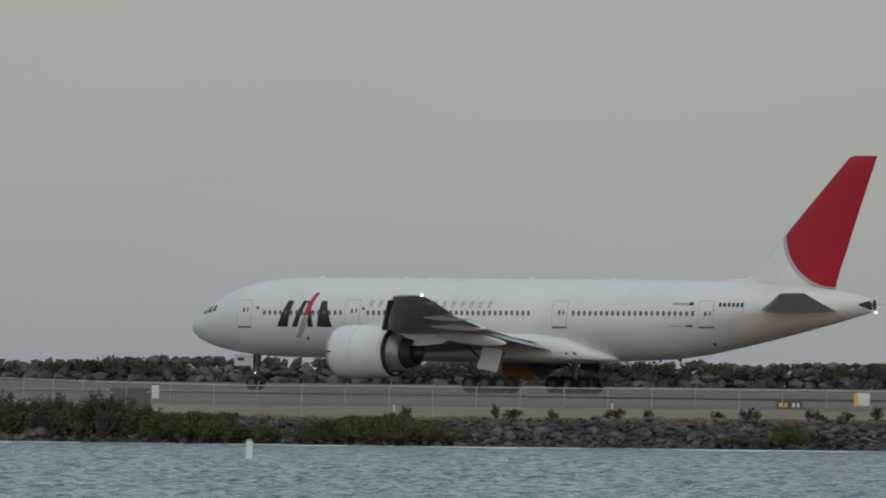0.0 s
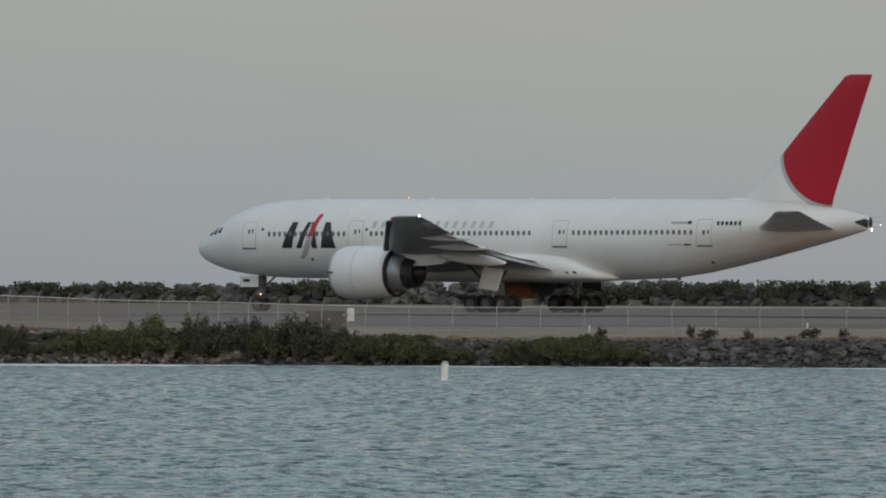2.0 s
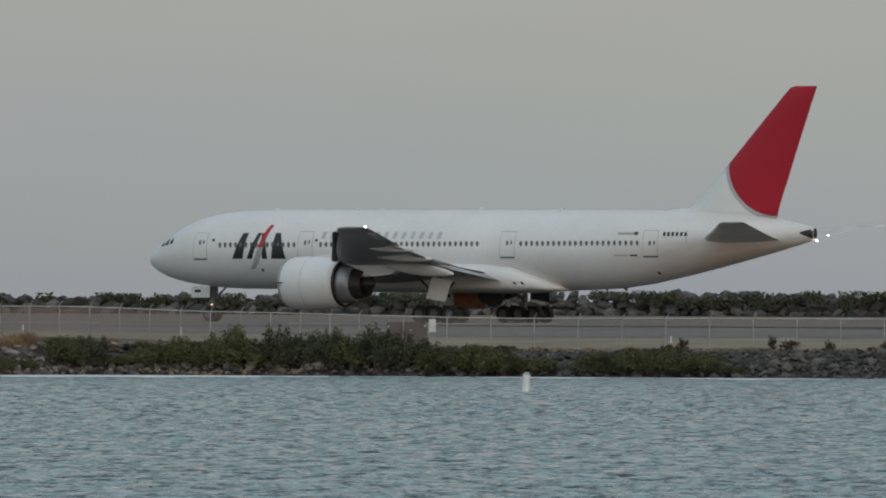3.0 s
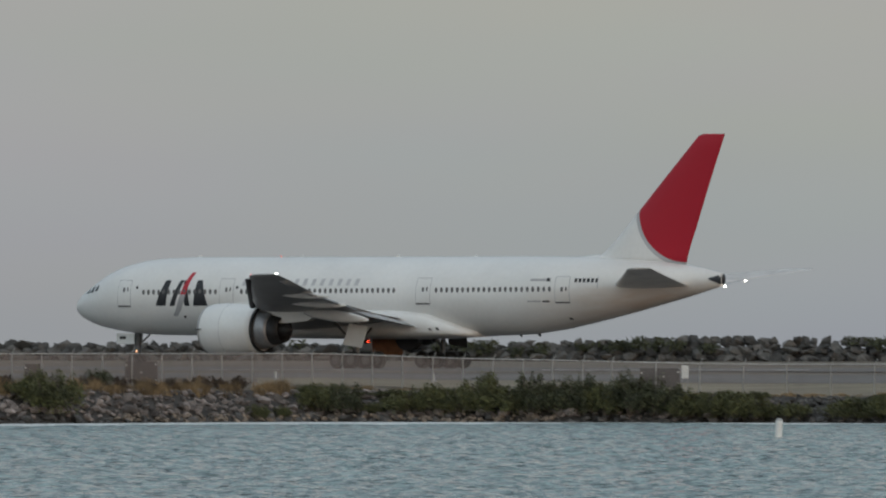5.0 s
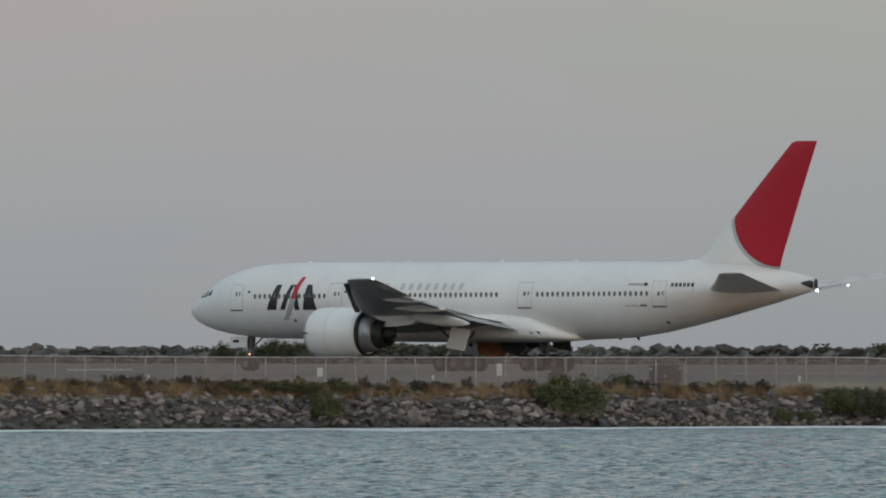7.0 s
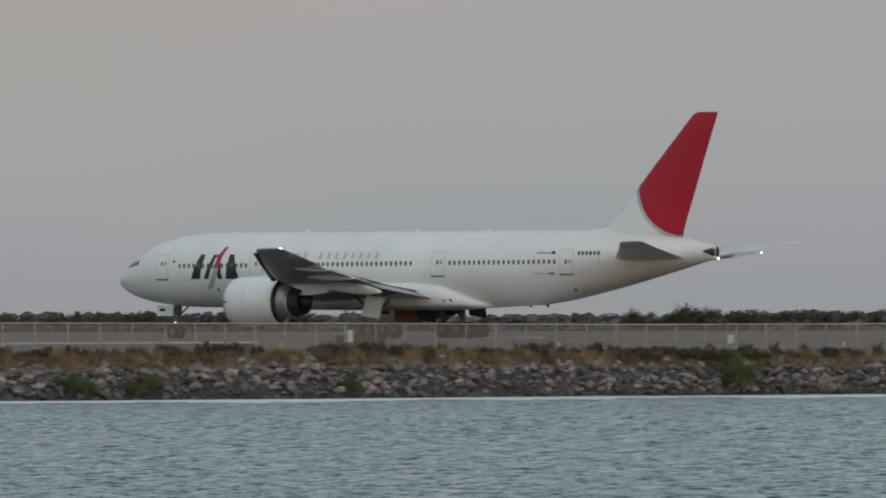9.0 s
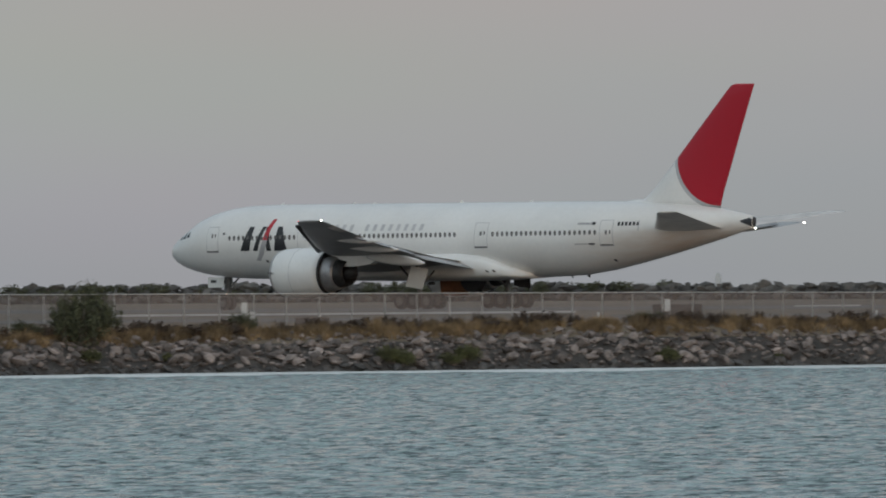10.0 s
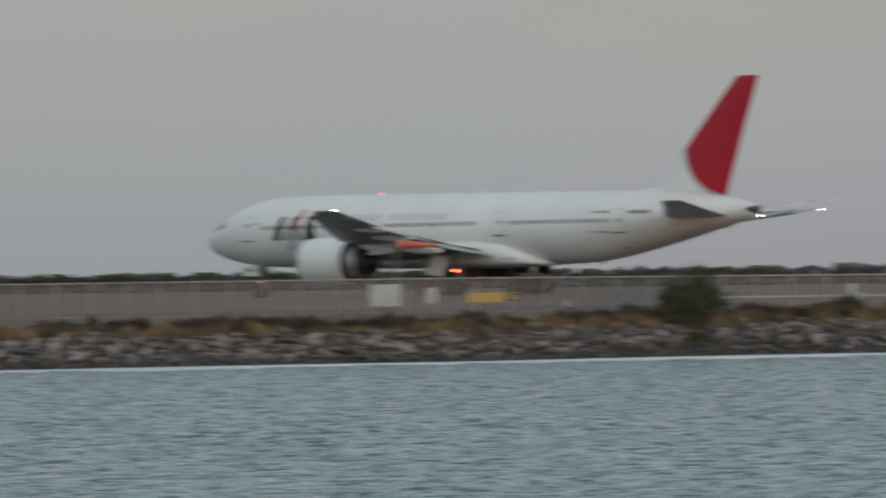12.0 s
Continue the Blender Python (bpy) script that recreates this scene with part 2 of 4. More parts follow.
FENCE_OFF, FENCE_H = 18.0, 2.05


def profile(left):
    """Offsets behind the water's edge and heights of the land."""
    c, f = lerp_table(CREST, left)[0], lerp_table(RAIL, left)[0] - FENCE_H
    w = WATER_Z
    return [(-9, w - 1.2), (0, w - 0.25), (1.8, w + (c - w) * 0.33), (3.8, w + (c - w) * 0.72), (5.2, c - 0.08), (6.5, c), (12, (c + f) / 2), (FENCE_OFF, f), (30, f * 0.93),
            (50, f * 0.7), (82, f * 0.42), (118, f * 0.15), (150, 0.0), (300, -0.01), (1100, -0.02)]


def land_z(left, off):
    pr = profile(left)
    for (o0, z0), (o1, z1) in zip(pr, pr[1:]):
        if off <= o1:
            return z0 + (z1 - z0) * max(0, (off - o0) / (o1 - o0))
    return 0.0


def on_land(left, off, up=0.0):
    return polar(left, shore(left) + off, land_z(left, off) + up)


# open water out to the horizon, and the rippled lagoon between the camera and the bank
bm = bmesh.new()
for x0, y0 in ((-4900, -300), (4900, -300), (4900, 4900), (-4900, 4900)):
    bm.verts.new((x0, y0, 0))
bm.faces.new(bm.verts)
sea = new("water", mesh_of("water", bm, M_WATER))
sea.location = (0, 0, WATER_Z - 0.45)
tagged(sea, "open grey-green water reaching to the horizon", "water", kind="structure")


def lagoon():
    """Wind waves as a sum of many short crests, calmer in the lee of the bank."""
    rr = np.random.RandomState(11)
    cols = np.radians(np.arange(-1.9, 9.7, 0.0128))
    dist = (415 ** -0.7 + np.linspace(0, 1, 640) * (1185 ** -0.7 - 415 ** -0.7)) ** (-1 / 0.7)
    A, D = np.meshgrid(cols, dist)
    X, Y = -D * np.sin(A), D * np.cos(A)
    Z = np.zeros_like(X)
    for _ in range(60):
        lam = 0.24 * 4.6 ** rr.rand()
        th = np.radians(259 + rr.normal(0, 16))
        k = 2 * np.pi / lam
        ph = k * (np.cos(th) * X + np.sin(th) * Y) + rr.rand() * 6.28
        Z += (0.05 / k) * np.sin(ph + 0.5 * np.sin(ph * 0.37))
    gust = 0.75 + 0.35 * np.sin(X * 0.021 + 1.3 * np.sin(Y * 0.013)) * np.sin(Y * 0.027 + 0.6)
    edge = np.interp(np.degrees(A), [q[0] for q in SHORE], [q[1] for q in SHORE])
    Z *= gust * np.clip((edge - D) / 70, 0.10, 1)
    n0, n1 = X.shape
    co = np.stack([X, Y, Z], -1).reshape(-1, 3)
    i = (np.arange(n0 - 1)[:, None] * n1 + np.arange(n1 - 1)[None]).ravel()
    quads = np.stack([i, i + n1, i + n1 + 1, i + 1], 1)
    me = bpy.data.meshes.new("water")
    me.from_pydata(co.tolist(), [], quads.tolist())
    me.materials.append(M_WATER)
    me.materials.append(M_SHORE_BAND)
    band = 9 + 24 * np.clip((np.degrees(A) - 1.2) / 1.5, 0, 1) + 7 * np.sin(X * 0.31 + 2 * np.sin(X * 0.083)) + 4 * np.sin(X * 0.9 + Y * 0.3)
    pale = (edge - D < band)[:-1, :-1].ravel()
    me.polygons.foreach_set("material_index", pale.astype(np.int32))
    me.polygons.foreach_set("use_smooth", [True] * len(me.polygons))
    ob = new("water", me)
    ob.location = (0, 0, WATER_Z)
    return tagged(ob, "choppy grey-green lagoon water with small wind ripples", "water", kind="structure")


water = lagoon()

# the land: from under the water over the bank to the far side
bm = bmesh.new()
rows = []
for i in range(301):
    a = -12 + 0.1 * i
    c = max(-4, min(13, a))
    rows.append([bm.verts.new(polar(a, shore(c) + off, z + (0.05 * noise.noise((a * 9, off * 0.2, 0)) if 2 < off < 60 else 0))) for off, z in profile(c)])
for p, q in zip(rows, rows[1:]):
    for i in range(len(p) - 1):
        bm.faces.new((p[i], q[i], q[i + 1], p[i + 1]))
bmesh.ops.recalc_face_normals(bm, faces=bm.faces[:])
for f in bm.faces:
    d = f.calc_center_median()
    if d.z < -0.02 and any(v.co.z < WATER_Z + 1.6 for v in f.verts):
        f.material_index = 1
ground = new("ground", mesh_of("ground", bm, (M_SOIL, M_DARK_GAPS), True))
tagged(ground, "flat dry soil airfield behind a rocky lagoon bank", "ground", kind="structure")


def land_band(name, a0, a1, o0, o1, material, label, up=0.04):
    """A paved band that follows the lie of the land."""
    bm = bmesh.new()
    rows = []
    k = max(2, int((a1 - a0) / 0.1))
    offs = sorted({o0, o1} | {o for o, _ in profile(0) if o0 < o < o1})
    for i in range(k + 1):
        a = a0 + (a1 - a0) * i / k
        rows.append([bm.verts.new(on_land(a, o, up)) for o in offs])
    for p, q in zip(rows, rows[1:]):
        for i in range(len(offs) - 1):
            bm.faces.new((p[i], q[i], q[i + 1], p[i + 1]))
    bmesh.ops.recalc_face_normals(bm, faces=bm.faces[:])
    return tagged(new(name, mesh_of(name, bm, material)), label, name, kind="structure")


land_band("road", -3.9, 12.5, 72, 118, M_ASPHALT, "worn grey asphalt perimeter road", 0.05)
land_band("verge", -3.9, 2.3, 20, 71, M_VERGE, "straw-coloured mown verge along the road", 0.03)
land_band("pavement", 5.25, 6.72, 178, 252, M_CONCRETE, "pale concrete taxiway slab beyond the fence", 0.06)
land_band("pavement", 0.55, 1.40, 166, 186, M_CONCRETE, "thin pale concrete strip beside the runway", 0.06)
land_band("pavement", 2.0, 2.45, 168, 182, M_CONCRETE, "thin pale concrete strip beside the runway", 0.06)
land_band("pavement", 4.35, 4.56, 330, 385, M_CONCRETE, "thin pale concrete strip beside the runway", 0.06)


def strip(name, off0, off1, s0, s1, z, material, label, steps=1):
    """A band along the runway: offsets towards the lagoon from the centre line, distances ahead of the start."""
    bm = bmesh.new()
    base = NOSE0
    pts = []
    for i in range(steps + 1):
        s = s0 + (s1 - s0) * i / steps
        pts.append([bm.verts.new((*(base + RUN * s + PORT * o).xy, z)) for o in (off0, off1)])
    for a, b in zip(pts, pts[1:]):
        bm.faces.new((a[0], b[0], b[1], a[1]))
    bmesh.ops.recalc_face_normals(bm, faces=bm.faces[:])
    for f in bm.faces:
        if f.normal.z < 0:
            f.normal_flip()
    return tagged(new(name, mesh_of(name, bm, material)), label, name.split("_")[0], kind="structure")


strip("runway", -38, 75, -700, 900, 0.02, M_ASPHALT, "wide grey asphalt runway with worn shoulders")


# ---- sea wall of boulders beyond the runway ----
def rock_mesh(name, seed, squash=(1, 0.8, 0.7), subdiv=2):
    rng = random.Random(seed)
    bm = bmesh.new()
    bmesh.ops.create_icosphere(bm, subdivisions=subdiv, radius=0.5)
    planes = [(Vector((rng.uniform(-1, 1), rng.uniform(-1, 1), rng.uniform(-1, 1))).normalized(), rng.uniform(0.22, 0.40)) for _ in range(11)]
    off = Vector((rng.uniform(0, 50), rng.uniform(0, 50), rng.uniform(0, 50)))
    for v in bm.verts:
        for nrm, dd in planes:
            k = v.co.dot(nrm) - dd
            if k > 0:
                v.co -= nrm * k
        v.co += v.co.normalized() * 0.05 * noise.noise(v.co * 3 + off)
        v.co = Vector(c * s for c, s in zip(v.co, squash))
    return bm


def scatter_rocks(name, places, material, seed, label, category, kinds=8, parent=None, subdiv=1):
    """Joins many boulders into one object."""
    rng = random.Random(seed)
    forms = []
    for k in range(kinds):
        b = rock_mesh("f", seed * 31 + k, (rng.uniform(1, 1.5), rng.uniform(0.65, 1), rng.uniform(0.48, 0.8)), subdiv)
        b.verts.index_update()
        forms.append((np.array([v.co[:] for v in b.verts]), [[v.index for v in f.verts] for f in b.faces]))
        b.free()
    vs, fs, base = [], [], 0
    for p, size in places:
        co, fa = forms[rng.randrange(kinds)]
        m = np.array(Euler((rng.uniform(-0.5, 0.5), rng.uniform(-0.5, 0.5), rng.uniform(0, 6.3))).to_matrix()) * size
        vs.append(co @ m.T + np.array(p))
        fs += [[i + base for i in f] for f in fa]
        base += len(co)
    me = bpy.data.meshes.new(name)
    me.from_pydata(np.concatenate(vs).tolist(), [], fs)
    me.materials.append(material)
    ob = new(name, me)
    ob.parent = parent
    return tagged(ob, label, category, kind="stuff")


rng = random.Random(5)
WALL_OFF = -313
places = []
s = -420.0
while s < 760:
    for row, (dz, back) in enumerate(((0.2, 0), (0.75, 0.7), (1.25, 1.4), (1.6, 2.0))):
        top = 0.92 + 0.25 * noise.noise((s * 0.03, 3.1, 0)) - (0.12 if 255 < s < 420 else 0) + (0.22 if s < 240 else 0)
        p = NOSE0 + RUN * (s + rng.uniform(-0.6, 0.6)) + PORT * (WALL_OFF - back + rng.uniform(-0.3, 0.3))
        places.append(((p.x, p.y, dz * top + rng.uniform(-0.15, 0.15)), rng.uniform(1.3, 2.6)))
    s += 1.15
bm = loft([[(*(NOSE0 + RUN * q + PORT * (WALL_OFF - o)).xy, z) for o, z in ((-0.4, -0.3), (1.4, 1.0), (2.4, 1.3), (9.0, 1.1), (12.0, -0.3))] for q in range(-420, 761, 20)])
tagged(new("berm", mesh_of("berm", bm, M_DARK_GAPS)), "dark earth berm behind the sea wall", "berm", kind="structure")
scatter_rocks("sea_wall", places, M_ROCK_DARK, 3, "long sea wall of dark lava boulders beyond the runway", "sea wall")


# ---- shore bank: boulders, shrubs, dry grass ----
bank = thing("rock_bank", "bank of rough grey lava boulders at the water's edge", "rocks")
rng = random.Random(8)
dry, dark, wet, near, pale = [], [], [], [], []
a = -2.2
while a < 10.2:
    c = lerp_table(CREST, a)[0]
    for off, wide in ((0.1, 1.0), (0.6, 1.0), (1.1, 1.0), (1.6, 1.1), (2.1, 1.05), (2.6, 1.0), (3.1, 1.0), (3.6, 0.95), (4.1, 0.85), (4.6, 0.7), (5.1, 0.5)):
        o = off + rng.uniform(-0.35, 0.35)
        p = on_land(a + rng.uniform(-0.016, 0.016), o, 0.0)
        size = wide * rng.choice((0.26, 0.32, 0.38, 0.45, 0.55, 0.7, 0.95)) * rng.uniform(0.85, 1.15)
        p.z += size * rng.uniform(0.05, 0.28)
        if p.z < WATER_Z + 0.36:
            wet.append((tuple(p), size))
        elif 5.45 < a < 6.1 and o > 1.0 and len(near) < 290:
            near.append((p, size))
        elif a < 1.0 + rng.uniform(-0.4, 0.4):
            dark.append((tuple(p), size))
        else:
            dry.append((tuple(p), size))
    a += 0.017
for _ in range(260):
    a = rng.uniform(1.35, 2.75)
    pale.append((tuple(on_land(a, rng.uniform(0.25, 1.1), rng.uniform(0.10, 0.22))), rng.uniform(0.25, 0.6)))
scatter_rocks("pale_rubble", pale, M_PALE, 24, "pale tan stones along the waterline", "", 8, bank, 1)
scatter_rocks("loose_rubble", dry, M_ROCK, 4, "", "", 16, bank, 1)
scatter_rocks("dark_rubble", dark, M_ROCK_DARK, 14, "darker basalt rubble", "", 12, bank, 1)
scatter_rocks("wet_rubble", wet, M_ROCK_WET, 6, "dark wet boulders at the tide line", "", 8, bank, 1)
forms = [mesh_of("boulder", rock_mesh("b", 700 + k, (rng.uniform(1, 1.5), rng.uniform(0.65, 1), rng.uniform(0.48, 0.8)), 1), M_ROCK_P) for k in range(10)]
for p, size in near:
    ob = new("boulder", forms[rng.randrange(10)])
    ob.parent = bank
    ob.matrix_basis = Matrix.LocRotScale(p, Euler((rng.uniform(-0.5, 0.5), rng.uniform(-0.5, 0.5), rng.uniform(0, 6.3))), (size,) * 3)


def leaf_mesh(name, seed, material, width, height, clumps=46, leaves=58, leaf=0.085, sparse=1.0):
    """A crown of small leaves along upright sprays that end at uneven heights, with gaps between them."""
    rr = np.random.RandomState(seed)
    lobes = rr.uniform(0.62, 1.05, 7)
    vs = []
    for _ in range(clumps):
        th, u = rr.rand() * 6.283, rr.rand() ** 0.6
        top = height * lobes[int(th / 6.2832 * 7) % 7] * (1 - 0.36 * u * u) * rr.uniform(0.85, 1.22)
        top = min(top, height * 1.06)
        foot = np.array([np.cos(th) * u * width * 0.40, np.sin(th) * u * width * 0.40, height * rr.uniform(0.08, 0.34)])
        tip = np.array([np.cos(th) * u * width * 0.52 + rr.normal(0, 0.10), np.sin(th) * u * width * 0.52 + rr.normal(0, 0.10), top])
        k = int(leaves * rr.uniform(0.6, 1.3))
        w = rr.rand(k, 1) ** 0.75
        r = rr.uniform(0.13, 0.27) * min(1.0, height / 1.6) * sparse
        cen = foot + (tip - foot) * w + rr.normal(0, 1, (k, 3)) * r * (1.15 - 0.85 * w)
        n1 = rr.normal(0, 1, (k, 3)) + (0, 0, 0.6)
        n1 /= np.linalg.norm(n1, axis=1)[:, None]
        n2 = np.cross(n1, rr.normal(0, 1, (k, 3)))
        n2 /= np.linalg.norm(n2, axis=1)[:, None]
        s = leaf * rr.uniform(0.6, 1.4, (k, 1))
        vs.append(np.stack([cen - n1 * s, cen + n2 * s * 0.5, cen + n1 * s, cen - n2 * s * 0.5], 1).reshape(-1, 3))
    co = np.concatenate(vs)
    co[:, 2] = np.maximum(co[:, 2], 0.02)
    me = bpy.data.meshes.new(name)
    me.from_pydata(co.tolist(), [], np.arange(len(co)).reshape(-1, 4).tolist())
    me.materials.append(material)
    return me


def branch_bm(seed, width, height, count=9):
    rr = random.Random(seed)
    bm = bmesh.new()
    for _ in range(count):
        th, u = rr.uniform(0, 6.28), rr.uniform(0.2, 0.9)
        p = Vector((rr.uniform(-0.08, 0.08), rr.uniform(-0.08, 0.08), -0.35))
        q = Vector((math.cos(th) * u * width * 0.22, math.sin(th) * u * width * 0.22, height * 0.4))
        e = Vector((math.cos(th) * u * width * 0.42, math.sin(th) * u * width * 0.42, height * rr.uniform(0.7, 0.95)))
        tube_bm(p, q, 0.05, 0.035, 5, bm)
        tube_bm(q, e, 0.035, 0.012, 5, bm)
    return bm


def shrub_form(name, label, seed, material, width, height, group, **kw):
    top = thing(name, label, "shrub", group)
    part("branchwork", branch_bm(seed, width, height), M_BARK, top)
    crown = new("foliage", leaf_mesh("foliage", seed, material, width, height, **kw))
    crown.parent = top
    return top


def plant(form, left, off, sx, sz, turn, used, up=0.0):
    m = Matrix.LocRotScale(on_land(left, off, up), Euler((0, 0, turn)), (sx, sx, sz))
    if form in used:
        return copy_thing(form, m)
    used.add(form)
    form.matrix_basis = m
    return form


used = set()
rng = random.Random(21)
GREEN = [shrub_form("green_shrub", "dense green shrub growing among the bank rocks", 30 + k, M_LEAF if k < 4 else M_LEAF_DARK, 2.6, 2.2, "shrubs on the bank", clumps=70, leaves=74, leaf=0.068) for k in range(6)]
HEDGE = [(2.10, 1.7), (2.02, 1.7), (1.93, 1.7), (1.84, 1.6), (1.75, 1.7), (1.66, 1.9), (1.585, 2.6), (1.51, 2.4), (1.43, 2.6), (1.34, 2.2), (1.27, 2.7), (1.20, 2.4), (1.12, 2.5), (1.03, 2.0), (0.95, 1.9), (0.86, 1.9),
         (0.78, 1.7), (0.70, 1.6), (0.62, 1.3), (0.43, 1.5), (0.36, 1.3), (0.29, 1.6), (0.22, 1.9), (0.15, 1.7), (0.08, 1.3), (0.01, 1.3), (-0.88, 1.4), (-0.97, 0.9), (-1.07, 1.3), (-1.2, 0.7)]
for k, (a, h) in enumerate(HEDGE):
    f = GREEN[rng.choice((0, 1, 2, 3, 4, 5) if a > 1 else (0, 1, 2, 3))]
    plant(f, a, 1.5 if a > 1 else 1.1, rng.uniform(0.95, 1.35) * (1.1 if h > 2.2 else 1), (h * rng.uniform(0.9, 1.12) + 0.2) / 2.25, rng.uniform(0, 6.28), used)
    if h > 1.55:
        plant(GREEN[rng.randrange(4)], a + 0.03, 4.2, rng.uniform(0.6, 0.9), h / 2.25 * 0.5, rng.uniform(0, 6.28), used)
for a, off, w, h in ((2.95, 2.4, 1.75, 2.45), (3.03, 3.6, 1.0, 1.7), (2.30, 1.8, 0.95, 1.35), (2.22, 1.9, 0.7, 1.1), (3.735, 2.0, 0.95, 1.3), (3.80, 4.6, 1.0, 0.9), (3.87, 4.8, 0.9, 0.9), (3.68, 4.8, 0.9, 0.8), (4.02, 4.8, 0.7, 0.7), (4.96, 1.8, 0.45, 0.75),
                     (5.845, 2.2, 0.85, 1.55), (5.80, 1.8, 0.5, 0.8), (5.65, 1.9, 0.80, 1.0), (5.60, 2.2, 0.6, 0.8), (6.79, 2.6, 0.55, 0.6), (6.545, 2.6, 0.32, 0.7), (4.61, 2.0, 0.35, 0.4), (8.1, 3.0, 0.7, 0.9)):
    slope = off < 2.7
    plant(GREEN[rng.randrange(4)], a, off - 0.9 if slope else off, w, (h * (1.5 if slope and w < 1.2 else 1.15) + (0.4 if slope else 0)) / 2.25, rng.uniform(0, 6.28), used)
DARKS = [shrub_form("dark_shrub", "loose dark green shrub with uneven sprays", 60 + k, M_LEAF_DARK, 2.4, 2.2, "tall dark shrubs", clumps=44, leaves=48, sparse=1.25) for k in range(2)]
for a, off, w, h in ((6.83, 3.6, 1.15, 3.15), (6.785, 4.0, 0.95, 2.7), (6.87, 4.4, 0.7, 2.2), (6.74, 7.6, 0.7, 1.5), (7.0, 7.4, 0.9, 1.1), (7.08, 7.4, 0.6, 0.8), (6.37, 7.4, 1.1, 1.25), (6.31, 7.4, 0.7, 0.9), (5.03, 7.4, 0.9, 0.6), (2.8, 7.4, 0.8, 0.9), (7.9, 7, 1.2, 1.1), (7.535, 878, 1.1, 2.0), (7.575, 878, 1.3, 2.35), (7.62, 878, 1.5, 2.45), (7.665, 878, 1.2, 2.0), (3.83, 726, 1.1, 1.7), (3.89, 726, 1.4, 1.95), (3.935, 727, 1.0, 2.05), (4.0, 726, 1.2, 1.75), (4.07, 726, 1.0, 1.6)):
    plant(DARKS[rng.randrange(2)], a, off, w, h / 2.25, rng.uniform(0, 6.28), used)
DEAD = [shrub_form("dead_shrub", "small dead brown shrub in the dry grass", 80 + k, M_LEAF_DRY, 0.8, 0.7, "dead shrubs on the bank", clumps=16, leaves=28, leaf=0.055) for k in range(3)]
for k in range(250):
    a = rng.uniform(2.35, 8.9) if k > 14 else rng.uniform(-1.4, 0.2)
    plant(DEAD[rng.randrange(3)], a, rng.uniform(5.2, 8.5), rng.uniform(0.7, 1.7), rng.uniform(0.7, 1.25), rng.uniform(0, 6.28), used)


def grass(name, a0, a1, o0, o1, count, height, seed, label):
    """Dry tufts: narrow leaning blades."""
    rr = np.random.RandomState(seed)
    vs = []
    for _ in range(count):
        a = rr.uniform(a0, a1)
        patch = noise.noise((a * 14, 1.7, 0)) + 0.6 * noise.noise((a * 55, 4.1, 0)) + 0.22
        if patch < rr.rand() * 0.4 - 0.25:
            continue
        low = 1.3 * max(0.0, noise.noise((a * 22, 9.3, 0)))
        o = rr.uniform(o0 - low, o1)
        c = np.array(on_land(a, o))
        k = 22
        h = height * rr.uniform(0.5, 1.2) * (0.8 + 0.75 * noise.noise((a * 30, 5, 0)))
        root = c + np.concatenate([rr.normal(0, 0.16, (k, 2)), np.full((k, 1), -0.05)], 1)
        tip = root + np.concatenate([rr.normal(0, 0.30, (k, 2)) * h, h * rr.uniform(0.55, 1.1, (k, 1))], 1)
        side = rr.normal(0, 1, (k, 3)) * np.array([1, 1, 0])
        side = side / np.linalg.norm(side, axis=1)[:, None] * 0.022
        vs.append(np.stack([root - side, root + side, tip], 1).reshape(-1, 3))
    co = np.concatenate(vs)
    me = bpy.data.meshes.new(name)
    me.from_pydata(co.tolist(), [], np.arange(len(co)).reshape(-1, 3).tolist())
    me.materials.append(M_STRAW)
    return tagged(new(name, me), label, "grass", kind="stuff")


grass("dry_grass", 2.2, 9.6, 4.4, 7.2, 6500, 0.78, 5, "golden-brown dry grass along the top of the bank")
grass("dry_grass", -2.0, 2.25, 5.6, 9.5, 1300, 0.30, 6, "short dry grass behind the shrubs")


for form in GREEN + DARKS + DEAD:
    if form not in used:
        for ob in (*form.children_recursive, form):
            bpy.data.objects.remove(ob)


# ---- growth on the far sea wall ----
def wall_growth(seed):
    rr = np.random.RandomState(seed)
    vs = []
    for s in np.arange(-400, 700, 0.55):
        dens = noise.noise((s * 0.025, 7, 0)) + (0.42 if s < 240 or s > 470 else 0.02)
        if dens < rr.rand() * 0.55 - 0.12:
            continue
        p = NOSE0 + RUN * float(s) + PORT * (WALL_OFF + rr.uniform(-2.4, 0.6))
        h = rr.uniform(0.7, 1.72) + (0.32 if s < 240 else 0.0)
        k = 110
        cen = np.clip(rr.normal(0, 1, (k, 3)), -1.5, 1.5) * np.array([0.5, 0.5, 0.27]) + (p.x, p.y, h)
        n1, n2 = rr.normal(0, 1, (2, k, 3))
        vs.append(np.stack([cen - n1 * 0.085, cen + n2 * 0.08, cen + n1 * 0.085, cen - n2 * 0.08], 1).reshape(-1, 3))
    co = np.concatenate(vs)
    me = bpy.data.meshes.new("wall_scrub")
    me.from_pydata(co.tolist(), [], np.arange(len(co)).reshape(-1, 4).tolist())
    me.materials.append(M_LEAF_DARK)
    return tagged(new("wall_scrub", me), "dark scrub growing over the far sea wall", "scrub", kind="stuff")


wall_growth(9)

# ---- chain-link fence ----
fence = thing("chain_link_fence", "grey chain-link airfield fence, some posts with angled arms", "fence")


def fence_point(left, up=0.0):
    return polar(left, shore(left) + FENCE_OFF, lerp_table(RAIL, left)[0] - FENCE_H + up)


